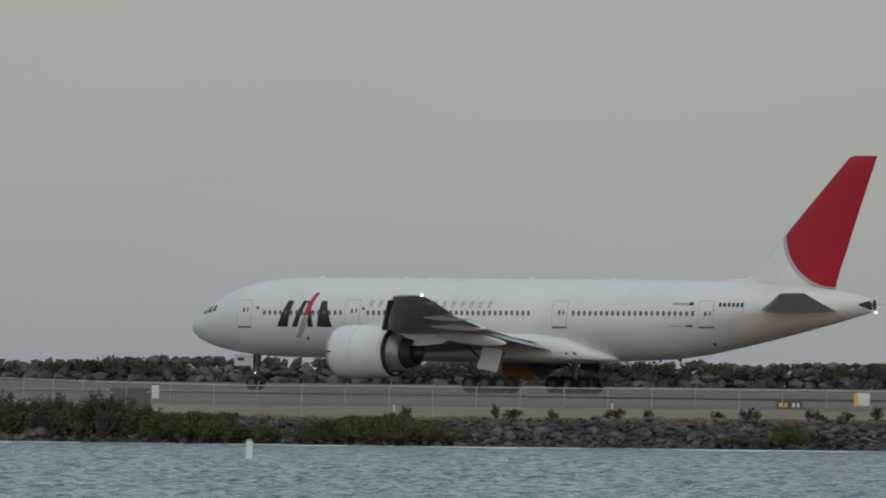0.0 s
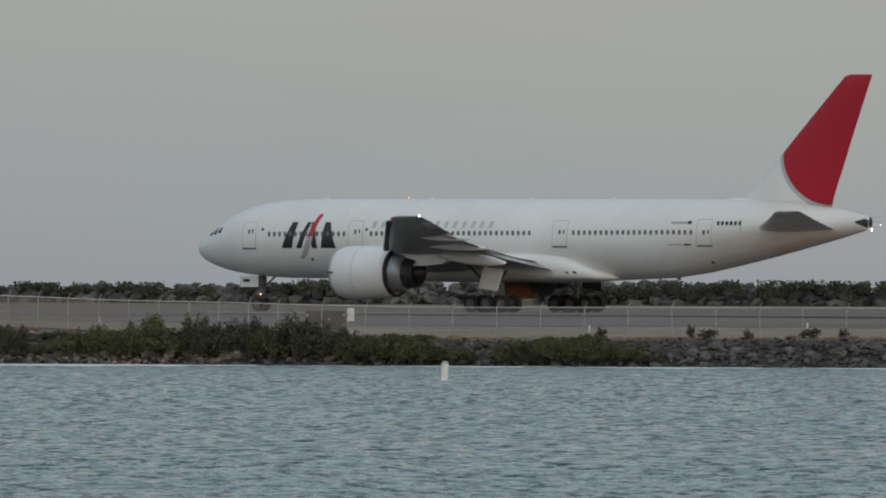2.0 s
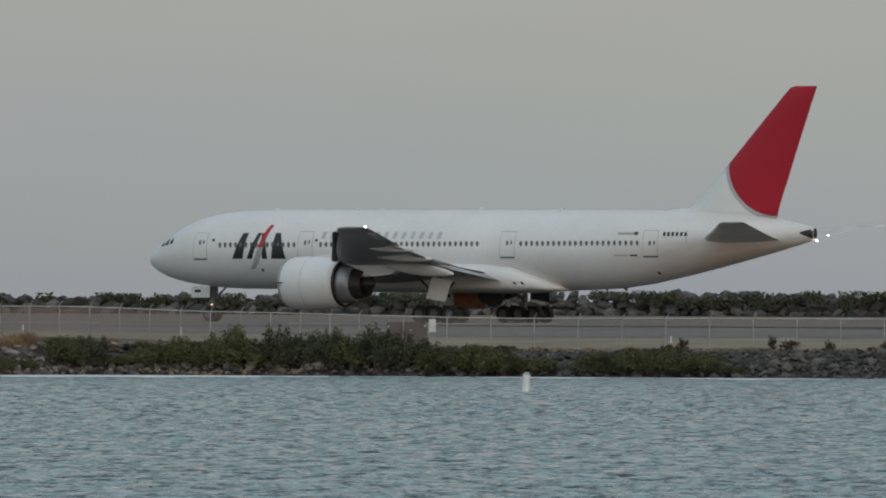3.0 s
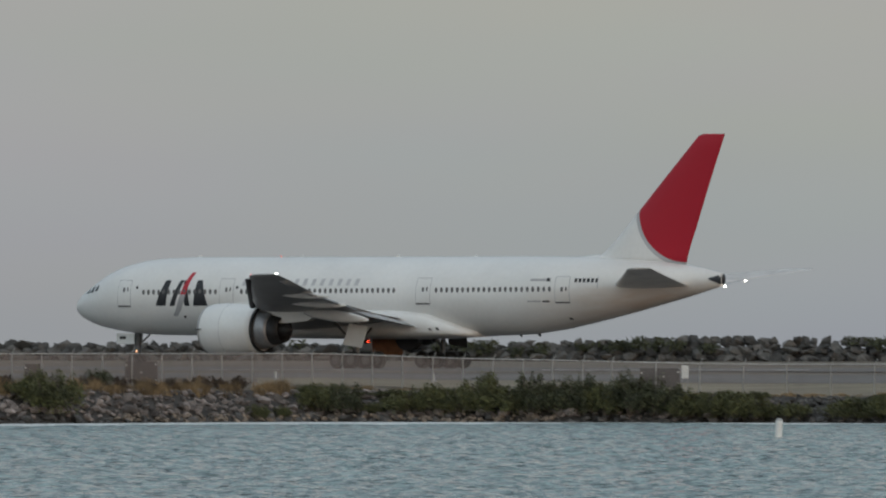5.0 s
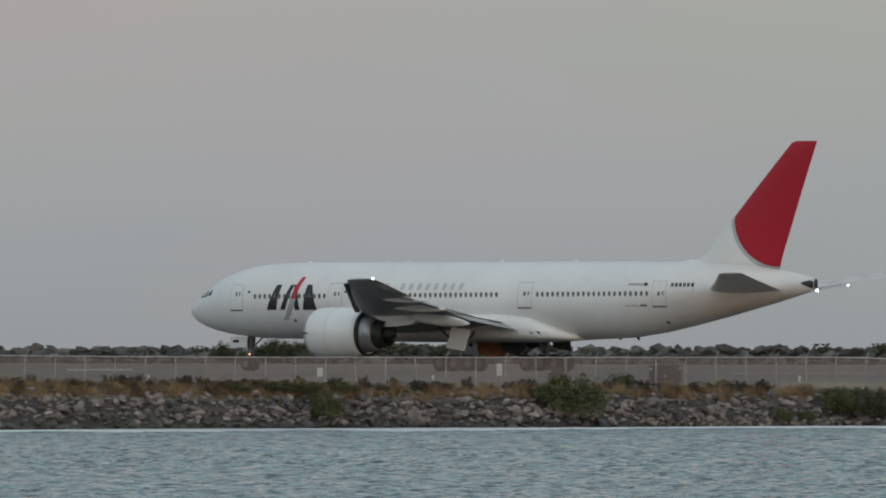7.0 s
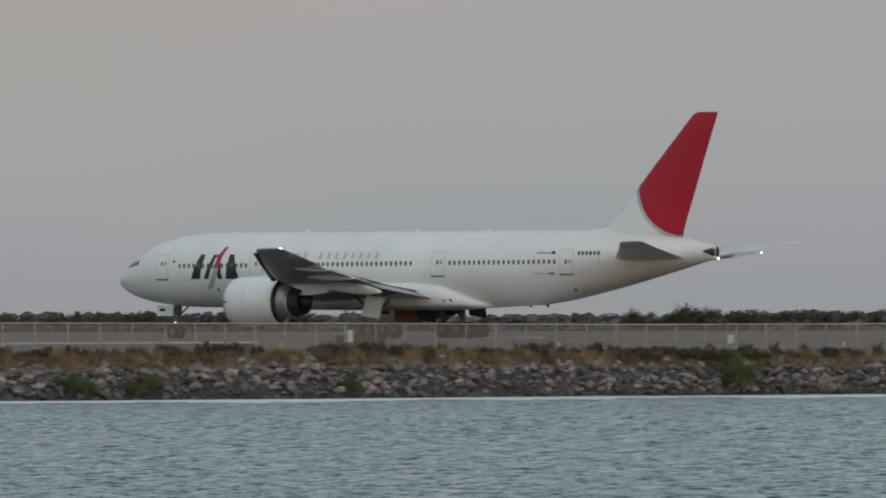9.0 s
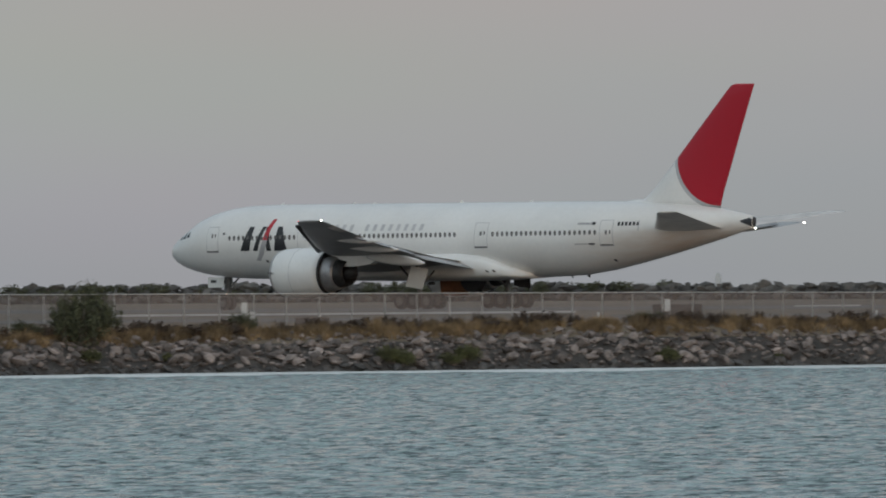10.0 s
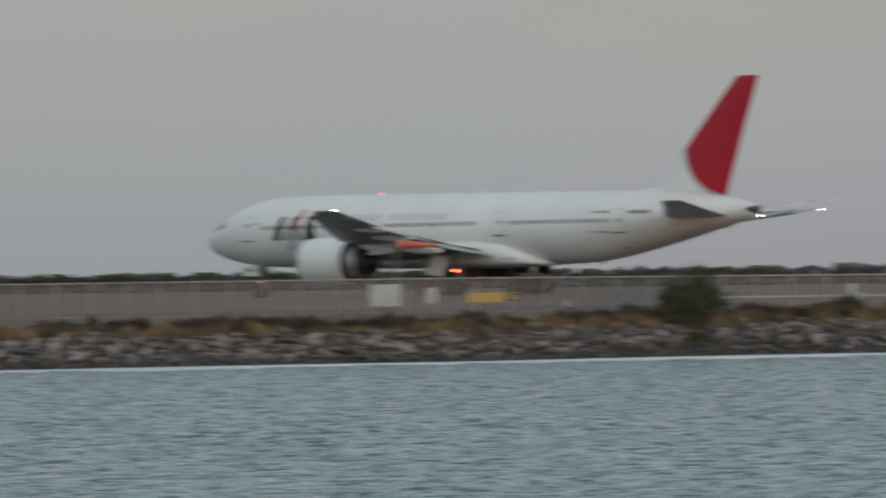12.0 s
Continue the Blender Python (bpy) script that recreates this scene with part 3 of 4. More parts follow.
posts = [0.4835 + 0.1385 * k for k in range(-17, 6)]
a = 1.268
while a < 9.6:
    posts.append(a)
    a += 0.0951 if a < 5.5 else 0.103 if a < 6.2 else 0.111
post_me = mesh_of("post", tube_bm((0, 0, -0.3), (0, 0, FENCE_H + 0.03), 0.034, n=8), M_GALV)
arm_me = mesh_of("arm", tube_bm((0, 0, FENCE_H), (0.20, -0.06, FENCE_H + 0.36), 0.026, 0.02, 6), M_GALV)
rng = random.Random(4)
for i, a in enumerate(posts):
    p = fence_point(a)
    ob = new("post", post_me)
    ob.parent, ob.location = fence, p
    ob.rotation_euler = (rng.uniform(-0.012, 0.012), rng.uniform(-0.015, 0.015), radians(a))
    if rng.random() < (0.8 if a < 3.4 else 0.3 if a < 4.4 else 0.06):
        arm = new("arm", arm_me)
        arm.parent = ob
    if i + 1 < len(posts):
        q = fence_point(posts[i + 1])
        part("rail", tube_bm(p + Vector((0, 0, FENCE_H)), q + Vector((0, 0, FENCE_H)), 0.028, n=6), M_RAIL, fence, "pale top rail")
        bm = bmesh.new()
        back = Vector((0, 0.05, 0))
        bm.faces.new([bm.verts.new(v + back) for v in (p + Vector((0, 0, 0.04)), q + Vector((0, 0, 0.04)), q + Vector((0, 0, FENCE_H - 0.02)), p + Vector((0, 0, FENCE_H - 0.02)))])
        part("mesh_panel", bm, M_MESH if a < 1.6 else M_MESH_OLD, fence)


# ---- things on the airfield ----
def on_legs(name, label, category, left, off, w, h, d, material, rise, group="", up=0.0, split=None):
    """A cabinet or panel on short legs, facing the lagoon. split: share of its width with a second face."""
    top = thing(name, label, category, group, at=Matrix.LocRotScale(on_land(left, off, up), Euler((0, 0, radians(left))), None))
    part("body", box_bm((w, d, h), (0, 0, rise + h / 2), 0.02), material, top)
    for x in (-w * 0.38, w * 0.38):
        part("leg", box_bm((0.05, 0.05, rise + 0.2), (x, 0, rise / 2 - 0.1)), M_GALV, top)
    if split:
        m2, share = split
        part("face", box_bm((w * share, 0.02, h * 0.9), (w * (0.5 - share / 2) - 0.03, -d / 2 - 0.012, rise + h / 2)), m2, top)
    return top


def glyph_bars(top, material, x0, x1, z, h, d, n):
    for i in range(n):
        x = x0 + (x1 - x0) * (i + 0.5) / n
        part("bar", box_bm((abs(x1 - x0) / n * 0.6, 0.012, h), (x, -d / 2 - 0.03, z)), material, top)


def reflectors(top, spots, d):
    for x, z in spots:
        part("reflector", box_bm((0.09, 0.02, 0.12), (x, -d / 2 - 0.015, z), 0.01), M_PANEL, top)


NAV = "equipment cabinets behind the fence"
for a, w, h, rise, spots in ((1.025, 2.6, 1.25, 0.35, ((-1.2, 1.3), (0.25, 1.05), (1.2, 0.6), (1.2, 1.35))), (2.665, 2.1, 1.35, 0.15, ((-0.95, 1.25), (-0.95, 0.35), (0.0, 0.8), (0.95, 1.3), (0.95, 0.3))),
                             (3.01, 1.0, 1.2, 0.15, ((-0.42, 1.1), (0.42, 0.9), (-0.42, 0.3))), (4.93, 3.1, 1.15, 0.12, ((-1.0, 0.55), (0.45, 0.15), (1.45, 0.55))), (6.085, 2.1, 0.48, 0.1, ())):
    t = on_legs("equipment_cabinet", "low dark equipment cabinet with small white reflectors", "cabinet", a, 27, w, h, 0.7, M_CABINET, rise, NAV)
    reflectors(t, spots, 0.7)
PAN = "white marker panels"
for a, w, h, rise in ((0.945, 0.46, 0.85, 1.0), (3.19, 0.34, 0.78, 0.85), (4.962, 0.36, 0.76, 0.85), (6.30, 0.38, 0.72, 0.78), (6.274, 0.36, 0.50, 0.45), (7.63, 0.6, 0.95, 0.55), (3.757, 0.40, 0.55, 0.80)):
    on_legs("marker_sign", "upright white rectangular marker board on a steel stand", "sign", a, 24, w, h, 0.10, M_PANEL, rise, PAN)
t = on_legs("runway_sign", "long yellow and black airfield guidance sign", "sign", 7.43, 90, 3.4, 0.62, 0.25, M_YELLOW, 0.32, "", split=(M_BLACK, 0.30))
glyph_bars(t, M_YELLOW, 0.85, 1.45, 0.63, 0.3, 0.25, 2)
t = on_legs("runway_sign", "black airfield guidance sign with yellow and white marks", "sign", -1.06, 60, 1.75, 0.55, 0.25, M_BLACK, 0.25)
glyph_bars(t, M_YELLOW, -0.75, -0.05, 0.52, 0.28, 0.25, 2)
glyph_bars(t, M_PANEL, 0.15, 0.75, 0.52, 0.28, 0.25, 2)
t = on_legs("runway_sign", "square pale sign with a yellow border", "sign", -1.29, 60, 1.05, 0.9, 0.2, M_YELLOW, 0.5, split=(M_PANEL, 0.72))
t = on_legs("white_cabinet", "large white steel cabinet beside the fence", "cabinet", 7.775, 26, 1.75, 1.30, 0.9, M_PANEL, 0.42)
for a, o in ((2.24, 60), (1.74, 60), (0.19, 45), (6.06, 75), (5.18, 70), (7.2, 70), (4.3, 75), (3.4, 70), (-0.5, 60)):
    top = thing("edge_light", "small white taxiway edge light on the ground", "light", "taxiway edge lights", at=Matrix.Translation(on_land(a, o, 0.04)))
    part("base", tube_bm((0, 0, 0), (0, 0, 0.08), 0.22, 0.18, 10), M_GALV, top)
    part("stem", tube_bm((0, 0, 0.08), (0, 0, 0.35), 0.07, 0.05, 8), M_PANEL, top)
    part("lens", tube_bm((0, 0, 0.35), (0, 0, 0.48), 0.08, 0.05, 8), M_PANEL, top)
top = thing("concrete_pad", "small pale concrete pad on the grass", "pad", at=Matrix.LocRotScale(on_land(-0.18, 60), Euler((0, 0, 0)), None))
part("slab", box_bm((0.9, 1.6, 0.18), (0, 0, 0.1), 0.03), M_CONCRETE, top)

# orange windsock on its pole
top = thing("windsock", "faded orange windsock streaming from a slim steel pole", "windsock", at=Matrix.LocRotScale(on_land(7.74, 40), Euler((0, 0, radians(7.7))), None))
wz = 3.92 - land_z(7.74, 40)
part("pole", tube_bm((0, 0, -0.3), (0, 0, wz + 0.35), 0.045, 0.035, 10), M_GALV, top)
part("hoop", tube_bm((0.06, 0, wz), (0.12, 0, wz), 0.31, n=20), M_GALV, top)
bm = loft([[(0.1 + 2.35 * u, (0.30 - 0.17 * u) * math.sin(k * math.pi / 8), wz - 0.10 * u * u + (0.30 - 0.17 * u) * (1 - 0.25 * u) * math.cos(k * math.pi / 8)) for k in range(16)] for u in (0, 0.15, 0.35, 0.6, 0.8, 1.0)], False)
part("sock", bm, M_ORANGE, top, "orange cloth sock", True)

# white mooring pile in the lagoon
p = polar(0.649, 992, WATER_Z)
top = thing("mooring_pile", "leaning white pile standing in the shallow lagoon", "pile", at=Matrix.LocRotScale(p, Euler((0, radians(3), 0)), None))
part("pile", tube_bm((0, 0, -1.2), (0, 0, 0.92), 0.20, 0.20, 16), M_PANEL, top)
part("cap", tube_bm((0, 0, 0.92), (0, 0, 1.06), 0.21, 0.12, 16), M_GALV, top)

# hazy tower far behind the sea wall
p = polar(4.80, 2350, -0.3)
top = thing("distant_tower", "small hazy tower far behind the airfield", "tower", at=Matrix.Translation(p))
part("shaft", box_bm((0.75, 0.75, 2.6), (0, 0, 1.3), 0.05), M_HAZE, top)
part("head", box_bm((0.5, 0.5, 0.5), (0, 0, 2.83), 0.05), M_HAZE, top)


# ---- the airliner ----
# body sections: distance behind the nose tip, top, bottom, half width
BODY = [(0.0, 4.86, 4.70, 0.08), (0.35, 5.42, 4.20, 0.62), (0.9, 5.85, 3.85, 1.05), (1.8, 6.38, 3.48, 1.55), (2.8, 6.95, 3.20, 1.98), (3.8, 7.50, 3.00, 2.30),
        (5.2, 8.00, 2.80, 2.62), (7.0, 8.38, 2.64, 2.88), (9.0, 8.58, 2.56, 3.02), (11.5, 8.66, 2.54, 3.08), (14.0, 8.67, 2.54, 3.10), (42.0, 8.67, 2.54, 3.10),
        (45.0, 8.67, 2.66, 3.08), (48.0, 8.65, 3.05, 2.92), (51.0, 8.60, 3.62, 2.60), (54.0, 8.50, 4.25, 2.15), (57.0, 8.28, 4.93, 1.58), (59.5, 7.98, 5.52, 1.05),
        (61.3, 7.66, 5.98, 0.62), (62.4, 7.42, 6.26, 0.34), (62.78, 7.30, 6.40, 0.22)]


def section(x):
    for (x0, *a), (x1, *b) in zip(BODY, BODY[1:]):
        if x <= x1:
            u = (x - x0) / (x1 - x0)
            return [p + (q - p) * u for p, q in zip(a, b)]
    return list(BODY[-1][1:])


def skin(x, z, out=0.0, side=-1):
    """The point of the body's skin at that station and height."""
    top, low, half = section(x)
    mid, r = (top + low) / 2, (top - low) / 2
    k = max(-1, min(1, (z - mid) / r))
    return Vector((x, side * (half * math.sqrt(max(0, 1 - k * k)) + out), z))


def body_ring(x, n=48, grow=0.0):
    top, low, half = section(x)
    mid, r = (top + low) / 2, (top - low) / 2
    return [(x, (half + grow) * math.sin(i * 2 * math.pi / n), mid + (r + grow) * math.cos(i * 2 * math.pi / n)) for i in range(n)]


def decal(bm, quad, out=0.012, nx=6, nz=4, side=-1):
    """A patch that hugs the skin: quad holds four (station, height) corners in order."""
    (a, b, c, d) = [Vector(q) for q in quad]
    grid = []
    for i in range(nx + 1):
        u = i / nx
        col = []
        for j in range(nz + 1):
            w = j / nz
            p = (a * (1 - u) + b * u) * (1 - w) + (d * (1 - u) + c * u) * w
            col.append(bm.verts.new(skin(p[0], p[1], out, side)))
        grid.append(col)
    for i in range(nx):
        for j in range(nz):
            f = (grid[i][j], grid[i + 1][j], grid[i + 1][j + 1], grid[i][j + 1])
            bm.faces.new(f if side < 0 else f[::-1])
    return bm


def fin_material():
    """White paint with a red field inside an arc and a silver rim along it."""
    m = WHITE.copy()
    m.name = "fin_paint"
    n, l = m.node_tree.nodes, m.node_tree.links
    b = n["Principled BSDF"]
    b.inputs["Coat Weight"].default_value, b.inputs["Specular IOR Level"].default_value = 0.0, 0.25
    base = b.inputs["Base Color"].links[0].from_socket
    tc, sep = n.new("ShaderNodeTexCoord"), n.new("ShaderNodeSeparateXYZ")
    l.new(tc.outputs["Object"], sep.inputs[0])

    def math_node(op, a, bb):
        k = n.new("ShaderNodeMath")
        k.operation = op
        for i, v in enumerate((a, bb)):
            if isinstance(v, (int, float)):
                k.inputs[i].default_value = v
            else:
                l.new(v, k.inputs[i])
        return k.outputs[0]

    dx = math_node("SUBTRACT", sep.outputs["X"], 59.2)
    dz = math_node("MINIMUM", math_node("SUBTRACT", sep.outputs["Z"], 12.5), 0.0)
    dx = math_node("MINIMUM", dx, 0.0)
    rad = math_node("SQRT", math_node("ADD", math_node("MULTIPLY", dx, dx), math_node("MULTIPLY", dz, dz)), 0)
    high = math_node("GREATER_THAN", sep.outputs["Z"], 12.2)
    red = math_node("MAXIMUM", math_node("LESS_THAN", rad, 4.3), high)
    rim = math_node("LESS_THAN", rad, 4.62)
    col = base
    for fac, c in ((rim, (0.42, 0.42, 0.43, 1)), (red, (0.375, 0.013, 0.028, 1))):
        mx = n.new("ShaderNodeMixRGB")
        l.new(fac, mx.inputs[0])
        l.new(col, mx.inputs[1])
        mx.inputs[2].default_value = c
        col = mx.outputs[0]
    l.new(col, b.inputs["Base Color"])
    return m


GREY_WING = mat("grey_wing_paint", (0.33, 0.33, 0.335), 0.4, var=0.06, scale=0.5, fine=6)
GREY_TAIL = mat("grey_tailplane_paint", (0.62, 0.585, 0.55), 0.4, var=0.1, scale=0.6, fine=6)
DARK = mat("dark_gap", (0.03, 0.03, 0.033), 0.6, var=0.1)
BLACK = mat("black_paint", (0.015, 0.016, 0.02), 0.4, var=0.1)
RED = mat("red_paint", (0.43, 0.014, 0.030), 0.4, var=0.05)
SILVER = mat("silver_paint", (0.34, 0.34, 0.35), 0.4, metal=0.0, var=0.05)
TITLE = mat("grey_title_paint", (0.46, 0.46, 0.47), 0.4, var=0.05)
METAL = mat("bare_engine_metal", (0.33, 0.335, 0.35), 0.42, metal=0.55, var=0.12, scale=1.5, fine=12)
HOT_METAL = mat("heat_stained_metal", (0.040, 0.041, 0.044), 0.5, metal=0.5, var=0.2)
TYRE = mat("tyre_rubber", (0.02, 0.02, 0.02), 0.85, var=0.2)
STEEL = mat("gear_steel", (0.12, 0.12, 0.12), 0.45, metal=0.4, var=0.15)
GLASS = mat("cockpit_glass", (0.02, 0.025, 0.03), 0.08, var=0.1)
WINDOW = mat("cabin_window_pane", (0.15, 0.145, 0.145), 0.25, var=0.2)
ORANGE = mat("gear_door_primer", (0.26, 0.11, 0.05), 0.7, var=0.15)
M_FIN = fin_material()


def airfoil(le, te, zmid, thick, y, n=10, droop=0.0):
    """A closed wing section at that spanwise place."""
    pts = []
    c = te - le
    up, lo = [], []
    for i in range(n + 1):
        u = 0.5 - 0.5 * math.cos(math.pi * i / n)
        t = thick * 5 * (0.2969 * math.sqrt(u) - 0.126 * u - 0.3516 * u * u + 0.2843 * u ** 3 - 0.1036 * u ** 4)
        z = zmid - droop * u * u
        up.append((le + c * u, y, z + t))
        lo.append((le + c * u, y, z - t))
    return up + lo[-2:0:-1]


def wing(side):
    """Half span, leading and trailing edge, height and thickness, root to tip."""
    rows = [(0.5, 18.3, 34.2, 3.75, 1.9), (3.1, 20.0, 34.4, 3.85, 1.75), (6.5, 22.5, 34.3, 4.25, 1.35), (10.2, 25.3, 34.6, 4.84, 0.92),
            (16.0, 29.5, 37.1, 5.30, 0.75), (22.0, 34.0, 39.7, 5.95, 0.52), (28.0, 38.4, 42.2, 6.80, 0.34), (29.9, 39.9, 42.75, 7.12, 0.24), (30.45, 41.3, 42.8, 7.2, 0.10)]
    return loft([airfoil(le, te, z - (0.010 * y if side > 0 else 0), t, side * y) for y, le, te, z, t in rows])


def revolve(profile, n=40, at=(0, 0, 0)):
    """A body of revolution along x from (x, radius) pairs."""
    return loft([[(at[0] + x, at[1] + r * math.sin(k * 2 * math.pi / n), at[2] + r * math.cos(k * 2 * math.pi / n)) for k in range(n)] for x, r in profile], False)


jet = thing("airliner", "white twin-engine airliner with red tail fin on the runway", "airplane")
xs = sorted({x for x, *_ in BODY} | {14 + 2 * i for i in range(14)} | {0.15, 0.6, 1.3, 2.3, 3.3, 4.5, 6, 8, 43.5, 46.5, 49.5, 52.5, 55.5, 58.2})


def sooty_shaded_paint():
    """White paint with brown soot streaks over the tail and warm underside shade painted in."""
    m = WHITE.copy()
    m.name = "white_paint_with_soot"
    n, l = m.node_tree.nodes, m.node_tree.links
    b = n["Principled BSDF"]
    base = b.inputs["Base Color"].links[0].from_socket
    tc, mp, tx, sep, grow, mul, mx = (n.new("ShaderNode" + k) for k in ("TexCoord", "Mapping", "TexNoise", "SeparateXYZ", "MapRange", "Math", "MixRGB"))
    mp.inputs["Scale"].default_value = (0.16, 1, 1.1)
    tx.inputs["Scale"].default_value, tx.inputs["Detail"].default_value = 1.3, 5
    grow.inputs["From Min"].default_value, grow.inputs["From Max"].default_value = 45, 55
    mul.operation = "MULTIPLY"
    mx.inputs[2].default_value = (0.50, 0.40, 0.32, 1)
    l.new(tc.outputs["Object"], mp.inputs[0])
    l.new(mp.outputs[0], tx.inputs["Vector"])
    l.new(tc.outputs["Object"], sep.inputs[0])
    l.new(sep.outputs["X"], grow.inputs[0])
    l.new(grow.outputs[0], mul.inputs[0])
    # browning grows towards the underside: its warm shade put into the colour
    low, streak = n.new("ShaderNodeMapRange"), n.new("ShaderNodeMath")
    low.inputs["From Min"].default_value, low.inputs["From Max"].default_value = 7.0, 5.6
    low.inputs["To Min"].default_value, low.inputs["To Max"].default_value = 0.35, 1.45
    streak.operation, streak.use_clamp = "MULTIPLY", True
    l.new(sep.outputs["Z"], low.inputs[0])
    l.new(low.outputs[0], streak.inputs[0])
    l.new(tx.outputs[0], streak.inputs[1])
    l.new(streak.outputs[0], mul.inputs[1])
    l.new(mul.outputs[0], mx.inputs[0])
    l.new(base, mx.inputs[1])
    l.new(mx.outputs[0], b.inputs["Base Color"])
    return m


SOOT_AND_SHADE = sooty_shaded_paint()
fuselage = part("fuselage", loft([body_ring(x) for x in xs]), SOOT_AND_SHADE, jet, "glossy white fuselage", True)
for side in (-1, 1):
    w = part("wing", wing(side), GREY_WING, jet, "swept grey wing", True)
fin_rows = [(8.0, 50.4, 59.3, 0.85), (8.7, 51.1, 59.45, 0.8), (9.6, 52.3, 59.75, 0.72), (11, 53.7, 60.3, 0.6), (14, 56.6, 61.4, 0.45), (17, 59.55, 62.55, 0.3), (17.9, 60.45, 62.9, 0.22), (18.05, 60.9, 62.94, 0.1)]
part("tail_fin", loft([[(p[0], p[2], z) for p in airfoil(le, te, 0, t, 0)] for z, le, te, t in fin_rows]), M_FIN, jet, "tail fin with a red sun arc", True)
for side in (-1, 1):
    st = [(0.6, 52.6, 60.0, 6.35, 0.7), (2.0, 53.9, 60.5, 6.50, 0.62), (6.0, 57.5, 61.9, 7.05, 0.42), (10.2, 61.1, 63.5, 7.62, 0.22), (10.75, 61.9, 63.7, 7.70, 0.1)]
    part("tailplane", loft([airfoil(le, te, z, t, side * y) for y, le, te, z, t in st]), GREY_TAIL, jet, "grey tailplane", True)
    e = (20.6, side * 9.7, 3.0)
    part("engine_cowl", revolve([(0.25, 1.50), (0.05, 1.62), (0.0, 1.72), (0.12, 1.84), (0.6, 1.98), (1.6, 2.05), (3.0, 2.02), (4.5, 1.91), (5.3, 1.78), (5.3, 1.70), (3.5, 1.68)], at=e), WHITE, jet, "white engine cowl", True)
    part("exhaust", revolve([(3.5, 1.60), (4.6, 1.56), (5.4, 1.50), (6.1, 1.38), (6.35, 1.30), (6.35, 1.1), (5.6, 0.9)], at=e), METAL, jet, "bare metal exhaust nozzle", True)
    part("fan", revolve([(1.2, 1.55), (1.25, 0.5), (0.6, 0.05)], at=e), DARK, jet, "", True)


# ---- the airliner's smaller parts ----
def both(build, name, material, label="", smooth=False):
    for side in (-1, 1):
        part(name, build(side), material, jet, label, smooth)


def fairing_bm():
    """The belly fairing over the wing box."""
    rings = []
    for x, half, low, high in ((17.5, 2.2, 2.6, 3.2), (19.5, 3.0, 2.40, 3.9), (22, 3.30, 2.30, 4.5), (28, 3.40, 2.26, 4.8), (34, 3.40, 2.26, 4.7), (36.5, 3.30, 2.30, 4.4), (38.5, 2.9, 2.42, 3.6), (40.2, 2.0, 2.50, 2.9)):
        mid, r = (low + high) / 2, (high - low) / 2
        rings.append([(x, half * math.copysign(abs(math.sin(t)) ** 0.52, math.sin(t)), mid + r * math.copysign(abs(math.cos(t)) ** 0.52, math.cos(t))) for t in [k * math.pi / 16 for k in range(32)]])
    return loft(rings)


part("belly_fairing", fairing_bm(), WHITE, jet, "", True)


def flap_bm(side, y0, y1, x0, x1, z0, z1, chord0, chord1, droop):
    rows = []
    for y, x, z, c in ((y0, x0, z0, chord0), (y1, x1, z1, chord1)):
        ca, sa = math.cos(radians(droop)), math.sin(radians(droop))
        ring = [(x + (px * ca + pz * sa), side * y, z + (-px * sa + pz * ca)) for px, _, pz in airfoil(0, c, 0, 0.28, 0)]
        rows.append(ring)
    return loft(rows)


both(lambda s: flap_bm(s, 3.35, 9.6, 33.2, 33.9, 3.88, 4.55, 2.7, 2.3, 14), "inboard_flap", GREY_WING, "lowered inboard flap", True)
both(lambda s: flap_bm(s, 11.2, 22.5, 34.6, 39.1, 4.78, 5.95, 2.0, 1.2, 12), "outboard_flap", GREY_WING, "lowered outboard flap", True)
both(lambda s: flap_bm(s, 22.9, 28.0, 38.9, 41.3, 6.02, 6.78, 1.2, 0.85, 3), "aileron", GREY_WING, "", True)


def slat_bm(side, rows):
    return loft([[(x + 0.30 * math.cos(t) + 0.12, side * y, z - 0.06 + 0.11 * math.sin(t)) for t in [k * math.pi / 6 for k in range(12)]] for y, x, z in rows])


both(lambda s: slat_bm(s, ((11.5, 26.0, 4.80), (28.5, 38.6, 6.85))), "slat", DARK, "dark leading-edge slat", True)


def canoe(side, y, x0, x1, z0, z1, r):
    rings = []
    for i in range(11):
        u = i / 10
        rad = r * max(0.03, math.sin(math.pi * min(1, u * 0.93 + 0.05)) ** 0.6)
        rings.append([(x0 + (x1 - x0) * u, side * y + rad * 0.62 * math.sin(k * math.pi / 6), z0 + (z1 - z0) * u + rad * math.cos(k * math.pi / 6)) for k in range(12)])
    return loft(rings)


for y, x0, x1, z0, z1, r in ((10.5, 30.4, 36.6, 4.35, 3.75, 0.46), (16.0, 33.0, 38.6, 5.15, 4.85, 0.34), (21.2, 36.3, 40.9, 5.72, 5.55, 0.27)):
    both(lambda s: canoe(s, y, x0, x1, z0, z1, r), "flap_fairing", WHITE, "pale flap-track fairing", True)


def pylon_bm(side):
    y = side * 9.7
    return loft([[(x, y + sx * w, z) for sx, z in ((-1, lo), (-1, hi), (1, hi), (1, lo))] for x, w, lo, hi in ((22.2, 0.10, 4.75, 4.95), (24.2, 0.28, 4.25, 5.25), (26.2, 0.38, 3.75, 5.2), (27.1, 0.42, 3.48, 5.1), (29.0, 0.42, 3.55, 5.0), (30.3, 0.36, 3.68, 4.9), (31.4, 0.26, 4.2, 4.8), (32.4, 0.08, 4.45, 4.6))])


